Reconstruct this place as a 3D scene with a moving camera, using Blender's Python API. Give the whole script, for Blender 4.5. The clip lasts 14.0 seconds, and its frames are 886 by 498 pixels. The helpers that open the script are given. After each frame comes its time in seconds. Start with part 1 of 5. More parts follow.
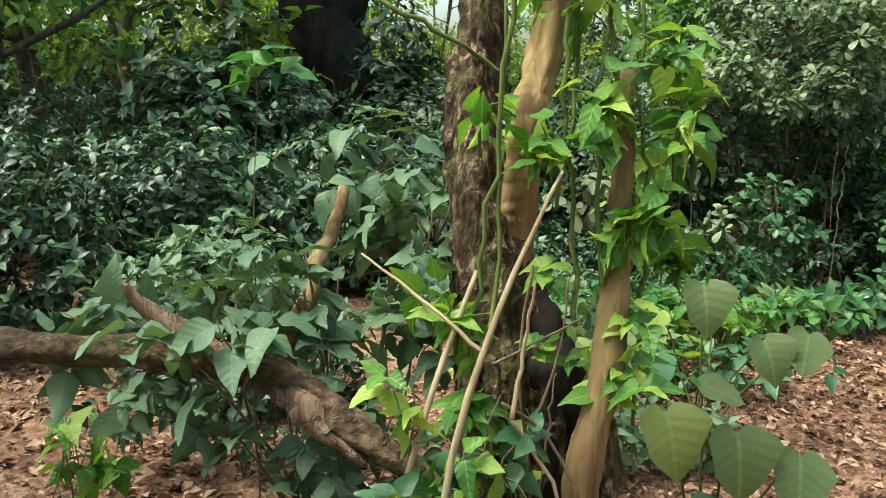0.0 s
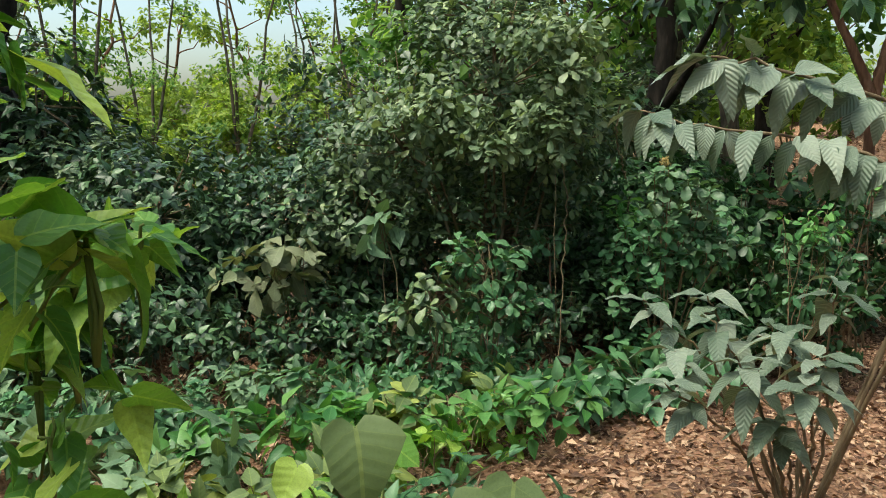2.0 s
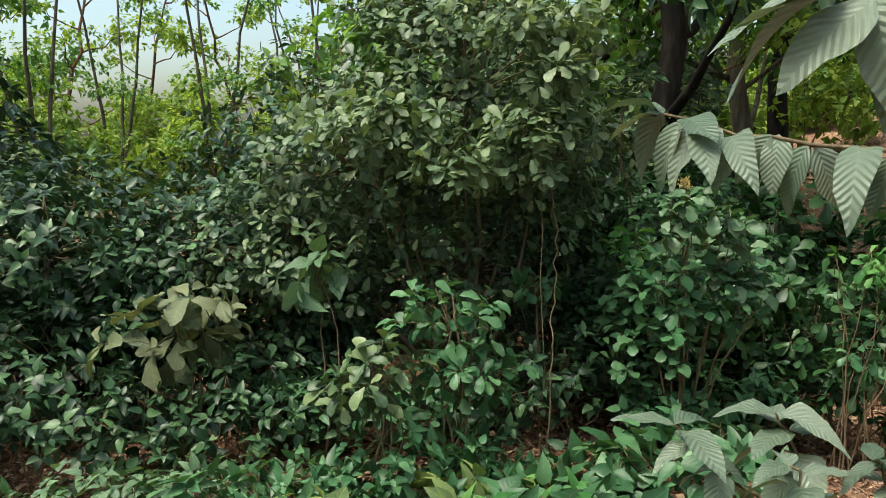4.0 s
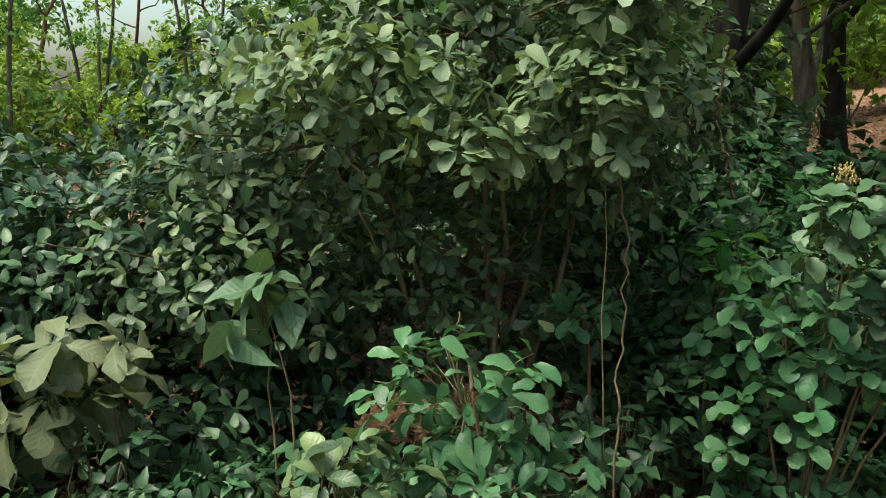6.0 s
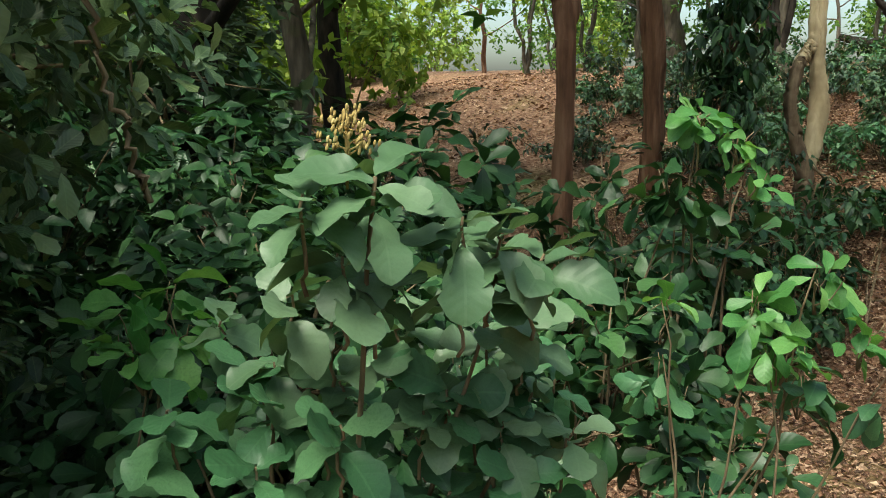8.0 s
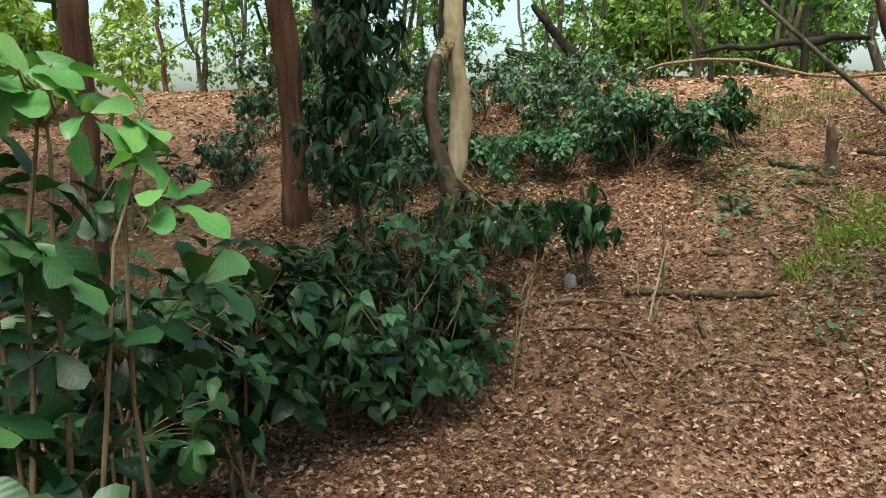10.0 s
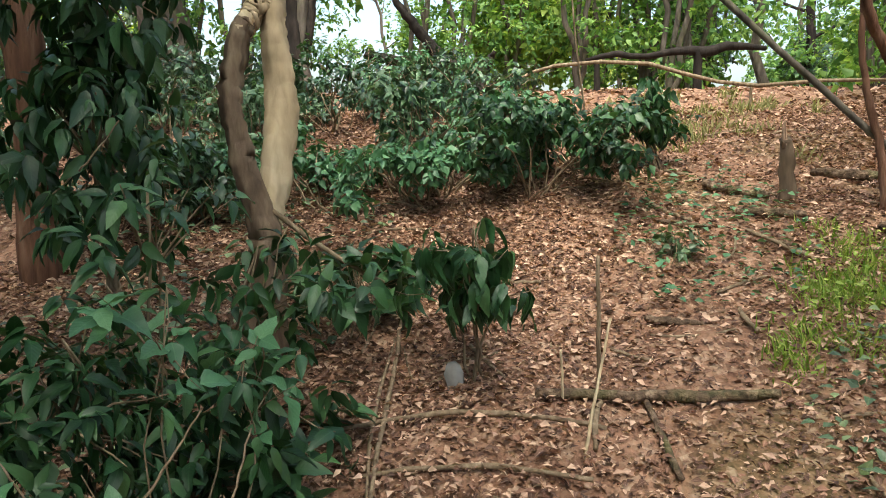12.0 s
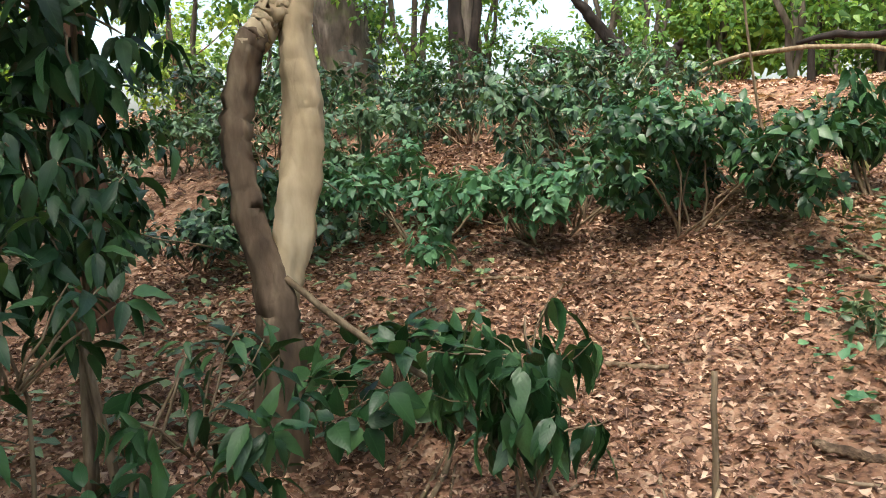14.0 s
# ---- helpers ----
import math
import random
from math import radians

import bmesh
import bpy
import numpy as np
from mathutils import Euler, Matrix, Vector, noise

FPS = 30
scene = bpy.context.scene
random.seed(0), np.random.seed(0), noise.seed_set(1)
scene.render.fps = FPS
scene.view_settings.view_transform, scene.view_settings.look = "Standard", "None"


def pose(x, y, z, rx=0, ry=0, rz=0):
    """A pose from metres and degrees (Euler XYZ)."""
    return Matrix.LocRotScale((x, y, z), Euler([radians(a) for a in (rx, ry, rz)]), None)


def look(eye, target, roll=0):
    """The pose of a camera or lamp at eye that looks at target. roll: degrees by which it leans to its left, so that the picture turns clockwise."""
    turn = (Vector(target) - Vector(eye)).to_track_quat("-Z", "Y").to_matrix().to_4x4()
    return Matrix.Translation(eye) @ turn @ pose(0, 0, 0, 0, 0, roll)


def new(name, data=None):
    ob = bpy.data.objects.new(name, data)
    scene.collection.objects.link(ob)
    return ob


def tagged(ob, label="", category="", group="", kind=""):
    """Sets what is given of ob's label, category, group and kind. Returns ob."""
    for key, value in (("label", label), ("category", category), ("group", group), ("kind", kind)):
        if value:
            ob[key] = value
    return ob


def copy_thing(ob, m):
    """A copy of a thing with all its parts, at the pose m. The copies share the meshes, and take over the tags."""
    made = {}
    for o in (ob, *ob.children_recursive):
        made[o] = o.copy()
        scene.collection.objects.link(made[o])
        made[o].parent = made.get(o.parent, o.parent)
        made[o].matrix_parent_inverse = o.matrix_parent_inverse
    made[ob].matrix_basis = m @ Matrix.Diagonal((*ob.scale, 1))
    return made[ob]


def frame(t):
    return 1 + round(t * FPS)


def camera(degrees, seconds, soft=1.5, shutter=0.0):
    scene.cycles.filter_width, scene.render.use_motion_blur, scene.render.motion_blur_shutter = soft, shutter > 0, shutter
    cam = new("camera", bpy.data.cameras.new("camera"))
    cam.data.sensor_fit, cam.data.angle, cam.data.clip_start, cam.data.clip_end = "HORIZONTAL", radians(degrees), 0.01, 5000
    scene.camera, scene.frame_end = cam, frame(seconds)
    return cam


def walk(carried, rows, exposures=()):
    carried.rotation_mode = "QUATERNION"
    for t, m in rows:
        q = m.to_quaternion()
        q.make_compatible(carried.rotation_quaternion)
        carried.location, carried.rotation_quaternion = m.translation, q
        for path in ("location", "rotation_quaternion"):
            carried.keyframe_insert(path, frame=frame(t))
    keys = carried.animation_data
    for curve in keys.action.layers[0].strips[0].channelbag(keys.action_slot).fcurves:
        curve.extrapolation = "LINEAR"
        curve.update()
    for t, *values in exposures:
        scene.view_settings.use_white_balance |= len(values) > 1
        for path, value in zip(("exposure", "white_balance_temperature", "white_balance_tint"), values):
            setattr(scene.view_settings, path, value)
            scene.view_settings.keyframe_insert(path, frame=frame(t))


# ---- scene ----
cam = camera(56.5, 14.0, 0.95)
PATH = [
    (0.0, pose(-0.048, 0.008, 1.704, 77.68, -0.04, -0.59)),
    (0.5, pose(0.194, 0.378, 1.631, 79.55, 0.48, -6.98)),
    (1.0, pose(0.353, 0.773, 1.657, 80.03, 0.33, -14.10)),
    (1.5, pose(0.551, 1.065, 1.609, 80.75, -0.08, -16.52)),
    (2.0, pose(0.744, 1.324, 1.627, 81.08, 0.18, -16.79)),
    (2.5, pose(0.889, 1.657, 1.617, 81.32, 0.75, -17.38)),
    (3.0, pose(0.993, 1.829, 1.621, 81.89, 0.66, -17.84)),
    (3.5, pose(1.187, 2.150, 1.621, 82.18, 0.42, -17.72)),
    (3.7, pose(1.237, 2.245, 1.624, 82.12, 0.52, -17.50)),
    (5.8, pose(1.619, 3.577, 1.631, 78.81, -0.16, -13.57)),
    (6.0, pose(1.686, 3.736, 1.628, 78.77, 0.40, -16.56)),
    (6.5, pose(1.861, 4.175, 1.578, 79.10, 1.08, -24.37)),
    (7.0, pose(2.168, 4.524, 1.470, 79.40, 0.53, -32.67)),
    (7.5, pose(2.475, 4.707, 1.500, 79.59, 0.11, -41.08)),
    (8.0, pose(2.735, 4.866, 1.430, 79.01, 0.13, -48.77)),
    (8.5, pose(2.955, 4.965, 1.415, 78.50, 0.32, -56.03)),
    (9.0, pose(3.292, 5.031, 1.330, 79.11, 1.55, -60.73)),
    (9.2, pose(3.391, 5.048, 1.336, 79.38, 1.33, -62.47)),
    (10.2, pose(4.380, 4.860, 1.260, 81.10, 0.40, -68.50)),
    (11.3, pose(5.542, 5.333, 1.183, 82.60, -0.60, -73.13)),
    (11.5, pose(5.713, 5.354, 1.199, 82.23, -0.75, -73.97)),
    (12.0, pose(5.973, 5.389, 1.185, 82.07, -0.15, -76.78)),
    (12.5, pose(6.480, 5.303, 1.146, 83.38, 0.10, -81.97)),
    (13.0, pose(6.842, 5.237, 1.176, 84.12, 0.38, -88.17)),
    (13.2, pose(6.866, 5.261, 1.253, 84.72, -0.88, -90.79)),
    (13.5, pose(6.947, 5.239, 1.280, 82.71, 0.51, -80.94)),
    (13.7, pose(6.965, 5.222, 1.300, 81.75, -0.30, -72.40)),
    (14.0, pose(7.089, 5.181, 1.327, 81.66, 1.55, -61.84)),
]
walk(cam, PATH, [(0.0, 1.78, 6650, -5.0), (1.0, 1.68, 6650, -6.0), (2.0, 1.44, 6900, -4.0), (3.0, 1.4, 6900, -2.0), (6.0, 1.46, 6850, -7.0), (7.0, 1.5, 6850, -6.0), (9.0, 1.52, 6700, -7.0), (11.5, 2.0, 6600, 3.0), (12.5, 2.06, 6600, 4.0), (13.0, 2.2, 6600, 5.0), (14.0, 2.1, 6600, 7.0)])

# ---- world, sun, exposure ----
SUN_EL, SUN_AZ = radians(66), radians(-100)
world = bpy.data.worlds.new("sky")
scene.world = world
world.use_nodes = True
wn = world.node_tree
sky = wn.nodes.new("ShaderNodeTexSky")
sky.sky_type = "NISHITA"
sky.sun_disc = False
sky.sun_elevation = SUN_EL
sky.sun_rotation = SUN_AZ
sky.dust_density = 4.0
sky.air_density = 0.9
sky.ozone_density = 0.6
wn.links.new(sky.outputs[0], wn.nodes["Background"].inputs[0])
wn.nodes["Background"].inputs[1].default_value = 0.115
sun_data = bpy.data.lights.new("sun", "SUN")
sun_data.energy, sun_data.angle, sun_data.color = 1.5, radians(28), (1.0, 0.97, 0.91)
sun = new("sun", sun_data)
sun.matrix_world = look((math.sin(SUN_AZ) * math.cos(SUN_EL) * 30, math.cos(SUN_AZ) * math.cos(SUN_EL) * 30, math.sin(SUN_EL) * 30), (0, 0, 0))

# ---- small tools ----
rng = np.random.default_rng(7)


def unit(a):
    a = np.asarray(a, float)
    return a / (np.linalg.norm(a, axis=-1, keepdims=True) + 1e-9)


def smooth(e0, e1, v):
    u = np.clip((v - e0) / (e1 - e0), 0, 1)
    return u * u * (3 - 2 * u)


def height(x, y):
    """The ground's height: flat thicket floor, a shallow dip, then a bank that climbs to a ridge in the east."""
    x, y = np.asarray(x, float), np.asarray(y, float)
    xs = x - 0.10 * np.clip(y - 8.5, 0, 30) + 0.25 * np.sin(y * 0.55)
    rise = 0.29 * (np.log1p(np.exp((xs - 8.3) * 2.2)) / 2.2 - np.log1p(np.exp((xs - 13.6) * 1.6)) / 1.6)
    far = 0.05 * np.clip(xs - 13.5, 0, 9)
    left = 0.10 * smooth(6.3, 7.2, y) * smooth(8.0, 9.2, x) * (1 - smooth(11.5, 13.0, x))
    dip = -0.30 * smooth(3.0, 6.0, x) * (1 - smooth(7.3, 8.9, x))
    bumps = 0.03 * np.sin(x * 2.1 + 1.3 * np.sin(y * 1.7)) * np.sin(y * 1.9) + 0.015 * np.sin(x * 5.3 + y * 3.1)
    return rise + far + dip + left + bumps


def ground_at(x, y):
    return float(height(x, y))


def mesh_from(name, verts, faces, material, uv=None, shade=True):
    me = bpy.data.meshes.new(name)
    verts = np.asarray(verts, np.float32)
    me.vertices.add(len(verts))
    me.vertices.foreach_set("co", verts.ravel())
    sizes = np.array([len(f) for f in faces], np.int32) if isinstance(faces, list) else np.full(len(faces), faces.shape[1], np.int32)
    flat = np.concatenate([np.asarray(f, np.int32) for f in faces]) if isinstance(faces, list) else faces.astype(np.int32).ravel()
    me.loops.add(len(flat))
    me.loops.foreach_set("vertex_index", flat)
    me.polygons.add(len(sizes))
    me.polygons.foreach_set("loop_start", np.concatenate([[0], np.cumsum(sizes)[:-1]]).astype(np.int32))
    me.polygons.foreach_set("loop_total", sizes)
    if uv is not None:
        layer = me.uv_layers.new(name="UVMap")
        layer.data.foreach_set("uv", np.asarray(uv, np.float32)[flat].ravel())
    me.polygons.foreach_set("use_smooth", np.full(len(sizes), shade))
    me.update(calc_edges=True)
    me.validate()
    me.materials.append(material)
    return me


def thing(name, x, y, z=None):
    ob = new(name)
    ob.empty_display_size = 0.1
    ob.location = (x, y, ground_at(x, y) if z is None else z)
    return ob


def piece(name, me, parent, m=None, label="", kind=""):
    ob = new(name, me)
    ob.parent = parent
    if m is not None:
        ob.matrix_basis = m
    return tagged(ob, label, kind=kind)


# ---- materials ----
def node_material(name):
    mat = bpy.data.materials.new(name)
    mat.use_nodes = True
    nt = mat.node_tree
    return mat, nt, nt.nodes["Principled BSDF"], nt.nodes.new, nt.links.new


def ramp(nt, fac, stops):
    r = nt.nodes.new("ShaderNodeValToRGB")
    els = r.color_ramp.elements
    while len(els) < len(stops):
        els.new(0.5)
    for e, (p, c) in zip(els, stops):
        e.position, e.color = p, (*c, 1)
    nt.links.new(fac, r.inputs[0])
    return r.outputs[0]


def maths(nt, op, a, b=None):
    n = nt.nodes.new("ShaderNodeMath")
    n.operation = op
    for i, v in enumerate((a, b)):
        if v is None:
            continue
        if isinstance(v, (int, float)):
            n.inputs[i].default_value = v
        else:
            nt.links.new(v, n.inputs[i])
    return n.outputs[0]


def mixed(nt, fac, a, b, blend="MIX"):
    n = nt.nodes.new("ShaderNodeMix")
    n.data_type, n.blend_type = "RGBA", blend
    for sock, v in ((n.inputs[0], fac), (n.inputs[6], a), (n.inputs[7], b)):
        if isinstance(v, (int, float)):
            sock.default_value = v
        elif isinstance(v, tuple):
            sock.default_value = (*v, 1)
        else:
            nt.links.new(v, sock)
    return n.outputs[2]


def leaf_material(name, dark, mid, light, rough=0.45, vein=0.25, ribs=9.0, thin=0.3, relief=0.12, dust=0.0, spots=0.3):
    """A leaf: each one its own shade, paler midrib and side veins, blotches, a thin body that lets light through."""
    mat, nt, p, node, link = node_material(name)
    info, geo = node("ShaderNodeObjectInfo"), node("ShaderNodeNewGeometry")
    r = maths(nt, "FRACT", maths(nt, "ADD", info.outputs["Random"], geo.outputs["Random Per Island"]))
    col = ramp(nt, r, [(0.0, dark), (0.55, mid), (1.0, light)])
    uv = node("ShaderNodeUVMap")
    uv.uv_map = "UVMap"
    sep = node("ShaderNodeSeparateXYZ")
    link(uv.outputs[0], sep.inputs[0])
    across = maths(nt, "ABSOLUTE", maths(nt, "SUBTRACT", sep.outputs[0], 0.5))
    midrib = maths(nt, "LESS_THAN", across, 0.028)
    wave = maths(nt, "SINE", maths(nt, "MULTIPLY", maths(nt, "SUBTRACT", sep.outputs[1], maths(nt, "MULTIPLY", across, 0.55)), ribs * 6.283))
    side = maths(nt, "GREATER_THAN", wave, 0.965)
    veins = maths(nt, "MAXIMUM", midrib, maths(nt, "MULTIPLY", side, 0.4))
    col = mixed(nt, maths(nt, "MULTIPLY", veins, vein), col, tuple(min(1, c * 1.35 + 0.02) for c in light))
    tex = node("ShaderNodeTexCoord")
    n1 = node("ShaderNodeTexNoise")
    n1.inputs["Scale"].default_value, n1.inputs["Detail"].default_value = 24.0, 4.0
    link(tex.outputs["Object"], n1.inputs["Vector"])
    col = mixed(nt, maths(nt, "MULTIPLY", ramp(nt, n1.outputs[0], [(0.45, (0, 0, 0)), (0.75, (1, 1, 1))]), spots), col, tuple(c * 0.5 for c in dark))
    if dust:
        n2 = node("ShaderNodeTexNoise")
        n2.inputs["Scale"].default_value, n2.inputs["Detail"].default_value = 60.0, 6.0
        link(tex.outputs["Object"], n2.inputs["Vector"])
        col = mixed(nt, maths(nt, "MULTIPLY", n2.outputs[0], dust), col, (0.25, 0.30, 0.21))
    link(col, p.inputs["Base Color"])
    p.inputs["Roughness"].default_value = rough
    p.inputs["Specular IOR Level"].default_value = 0.42
    bump = node("ShaderNodeBump")
    bump.inputs["Strength"].default_value, bump.inputs["Distance"].default_value = relief, 0.01
    link(maths(nt, "ADD", maths(nt, "MULTIPLY", wave, 0.5), maths(nt, "MULTIPLY", midrib, -1.0)), bump.inputs["Height"])
    link(bump.outputs[0], p.inputs["Normal"])
    tr = node("ShaderNodeBsdfTranslucent")
    link(mixed(nt, 1.0, col, (1.0, 1.0, 0.45), "MULTIPLY"), tr.inputs[0])
    mix = node("ShaderNodeMixShader")
    mix.inputs[0].default_value = thin
    link(p.outputs[0], mix.inputs[1])
    link(tr.outputs[0], mix.inputs[2])
    link(mix.outputs[0], nt.nodes["Material Output"].inputs[0])
    return mat


def bark_material(name, dark, mid, light, scale=14.0, stretch=0.25, relief=0.7, moss=0.0):
    mat, nt, p, node, link = node_material(name)
    tex, mp = node("ShaderNodeTexCoord"), node("ShaderNodeMapping")
    mp.inputs["Scale"].default_value = (1, 1, stretch)
    link(tex.outputs["Object"], mp.inputs[0])
    a, b, v = node("ShaderNodeTexNoise"), node("ShaderNodeTexNoise"), node("ShaderNodeTexVoronoi")
    a.inputs["Scale"].default_value, a.inputs["Detail"].default_value = scale, 8.0
    b.inputs["Scale"].default_value, b.inputs["Detail"].default_value = scale * 0.25, 4.0
    v.feature = "DISTANCE_TO_EDGE"
    v.inputs["Scale"].default_value = scale * 1.3
    for n in (a, b, v):
        link(mp.outputs[0], n.inputs["Vector"])
    crack = ramp(nt, v.outputs["Distance"], [(0.0, (0, 0, 0)), (0.12, (1, 1, 1))])
    col = ramp(nt, a.outputs[0], [(0.3, dark), (0.52, mid), (0.72, light)])
    col = mixed(nt, maths(nt, "MULTIPLY", ramp(nt, b.outputs[0], [(0.45, (0, 0, 0)), (0.62, (1, 1, 1))]), 0.75), col, mixed(nt, a.outputs[0], dark, mid))
    col = mixed(nt, 0.14, col, mixed(nt, crack, dark, col))
    if moss:
        m = node("ShaderNodeTexNoise")
        m.inputs["Scale"].default_value, m.inputs["Detail"].default_value = 5.0, 6.0
        link(tex.outputs["Object"], m.inputs["Vector"])
        col = mixed(nt, maths(nt, "MULTIPLY", ramp(nt, m.outputs[0], [(0.5, (0, 0, 0)), (0.68, (1, 1, 1))]), moss), col, (0.13, 0.17, 0.05))
    link(col, p.inputs["Base Color"])
    p.inputs["Roughness"].default_value = 0.9
    p.inputs["Specular IOR Level"].default_value = 0.15
    bump = node("ShaderNodeBump")
    bump.inputs["Strength"].default_value, bump.inputs["Distance"].default_value = relief, 0.02
    link(maths(nt, "ADD", a.outputs[0], maths(nt, "MULTIPLY", crack, 0.08)), bump.inputs["Height"])
    link(bump.outputs[0], p.inputs["Normal"])
    return mat


def soil_material():
    """Reddish soil with leaf crumbs, brighter worn patches on the path and moss and grass tints."""
    mat, nt, p, node, link = node_material("soil")
    tex = node("ShaderNodeTexCoord")
    big, mid, fine, crumbs = (node("ShaderNodeTexNoise"), node("ShaderNodeTexNoise"), node("ShaderNodeTexNoise"), node("ShaderNodeTexVoronoi"))
    for n, s in ((big, 0.55), (mid, 4.0), (fine, 40.0)):
        n.inputs["Scale"].default_value, n.inputs["Detail"].default_value = s, 6.0
        link(tex.outputs["Object"], n.inputs["Vector"])
    crumbs.inputs["Scale"].default_value = 26.0
    link(tex.outputs["Object"], crumbs.inputs["Vector"])
    sep = node("ShaderNodeSeparateColor")
    link(crumbs.outputs["Color"], sep.inputs[0])
    leaf = ramp(nt, sep.outputs[0], [(0.0, (0.07, 0.036, 0.024)), (0.35, (0.17, 0.095, 0.06)), (0.7, (0.28, 0.17, 0.11)), (1.0, (0.42, 0.29, 0.2))])
    earth = ramp(nt, mid.outputs[0], [(0.3, (0.15, 0.075, 0.045)), (0.6, (0.30, 0.165, 0.105)), (0.8, (0.42, 0.26, 0.175))])
    col = mixed(nt, ramp(nt, fine.outputs[0], [(0.38, (0, 0, 0)), (0.6, (1, 1, 1))]), earth, leaf)
    green = ramp(nt, big.outputs[0], [(0.58, (0, 0, 0)), (0.72, (1, 1, 1))])
    col = mixed(nt, maths(nt, "MULTIPLY", green, 0.45), col, (0.10, 0.12, 0.03))
    link(col, p.inputs["Base Color"])
    p.inputs["Roughness"].default_value = 0.95
    p.inputs["Specular IOR Level"].default_value = 0.1
    bump = node("ShaderNodeBump")
    bump.inputs["Strength"].default_value, bump.inputs["Distance"].default_value = 0.8, 0.02
    link(maths(nt, "ADD", fine.outputs[0], crumbs.outputs["Distance"]), bump.inputs["Height"])
    link(bump.outputs[0], p.inputs["Normal"])
    return mat


M_SOIL = soil_material()
M_LITTER = leaf_material("dry_leaf", (0.05, 0.022, 0.014), (0.26, 0.13, 0.08), (0.68, 0.46, 0.32), rough=0.75, vein=0.2, thin=0.1, spots=0.5)
M_VINE = leaf_material("vine_leaf", (0.075, 0.22, 0.045), (0.19, 0.39, 0.065), (0.48, 0.62, 0.13), rough=0.42, vein=0.25, ribs=5, thin=0.4, relief=0.2)
M_BROAD = leaf_material("broad_leaf", (0.05, 0.125, 0.055), (0.1, 0.2, 0.1), (0.18, 0.3, 0.15), rough=0.5, vein=0.3, ribs=7, thin=0.25, dust=0.4)
M_ROUND = leaf_material("round_leaf", (0.11, 0.18, 0.06), (0.17, 0.24, 0.075), (0.36, 0.42, 0.08), rough=0.6, vein=0.25, ribs=6, thin=0.3, dust=0.3)
M_SILVER = leaf_material("ribbed_leaf", (0.09, 0.14, 0.095), (0.17, 0.225, 0.165), (0.3, 0.35, 0.275), rough=0.4, vein=0.1, ribs=11, thin=0.15, relief=0.3, dust=0.3, spots=0.15)
# tone spread widened so dark leaves also carry the shade of the thicket's gaps
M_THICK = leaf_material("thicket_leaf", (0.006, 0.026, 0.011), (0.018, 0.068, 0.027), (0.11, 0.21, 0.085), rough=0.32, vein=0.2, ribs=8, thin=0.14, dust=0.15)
M_OLIVE = leaf_material("olive_leaf", (0.012, 0.04, 0.012), (0.045, 0.105, 0.034), (0.22, 0.29, 0.11), rough=0.38, vein=0.2, ribs=8, thin=0.15, dust=0.35)
M_PALE = leaf_material("pale_leaf", (0.075, 0.135, 0.065), (0.165, 0.245, 0.125), (0.31, 0.38, 0.21), rough=0.42, vein=0.15, ribs=8, thin=0.32, dust=0.3)
M_TAN = leaf_material("dusty_tan_leaf", (0.1, 0.125, 0.055), (0.155, 0.17, 0.08), (0.23, 0.24, 0.115), rough=0.6, ribs=8, thin=0.2, dust=0.4)
M_DULL = leaf_material("dull_leaf", (0.055, 0.13, 0.055), (0.095, 0.185, 0.09), (0.16, 0.25, 0.14), rough=0.42, vein=0.12, relief=0.06, ribs=7, thin=0.22, dust=0.2, spots=0.2)
M_GREEN = leaf_material("shrub_leaf", (0.026, 0.098, 0.037), (0.06, 0.175, 0.072), (0.135, 0.28, 0.125), rough=0.40, vein=0.12, relief=0.07, ribs=7, thin=0.22, dust=0.12)
M_FRESH = leaf_material("fresh_leaf", (0.055, 0.19, 0.055), (0.12, 0.3, 0.085), (0.22, 0.42, 0.13), rough=0.4, vein=0.12, relief=0.07, ribs=7, thin=0.4)
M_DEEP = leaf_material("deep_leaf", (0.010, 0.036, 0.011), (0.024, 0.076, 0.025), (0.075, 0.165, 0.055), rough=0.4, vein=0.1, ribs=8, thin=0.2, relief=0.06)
M_FAR = leaf_material("far_leaf", (0.055, 0.14, 0.035), (0.13, 0.27, 0.065), (0.3, 0.46, 0.12), rough=0.55, vein=0.0, thin=0.5, relief=0.0, spots=0.0)
# brighter, yellower twin of far_leaf: sunlight on distant foliage is put into the colour
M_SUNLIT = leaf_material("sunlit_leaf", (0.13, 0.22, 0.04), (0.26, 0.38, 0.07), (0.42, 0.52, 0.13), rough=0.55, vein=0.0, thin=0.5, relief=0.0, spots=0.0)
M_DRYGRASS = leaf_material("dry_grass", (0.16, 0.17, 0.06), (0.27, 0.27, 0.10), (0.40, 0.36, 0.17), rough=0.6, vein=0.0, thin=0.3, relief=0.0, spots=0.0)
M_GRASS = leaf_material("grass", (0.12, 0.22, 0.03), (0.25, 0.36, 0.06), (0.44, 0.50, 0.13), rough=0.5, vein=0.0, thin=0.4, relief=0.0, spots=0.0)
M_BARK_OLD = bark_material("old_flaking_bark", (0.012, 0.009, 0.007), (0.10, 0.062, 0.038), (0.56, 0.43, 0.29), 58, 0.45, 1.0, moss=0.45)
M_BARK_TAN = bark_material("tan_bark", (0.12, 0.07, 0.035), (0.36, 0.235, 0.115), (0.54, 0.39, 0.21), 18, 0.16, 0.7, moss=0.3)
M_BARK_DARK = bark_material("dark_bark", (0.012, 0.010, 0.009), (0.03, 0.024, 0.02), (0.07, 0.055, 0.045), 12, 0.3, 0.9)
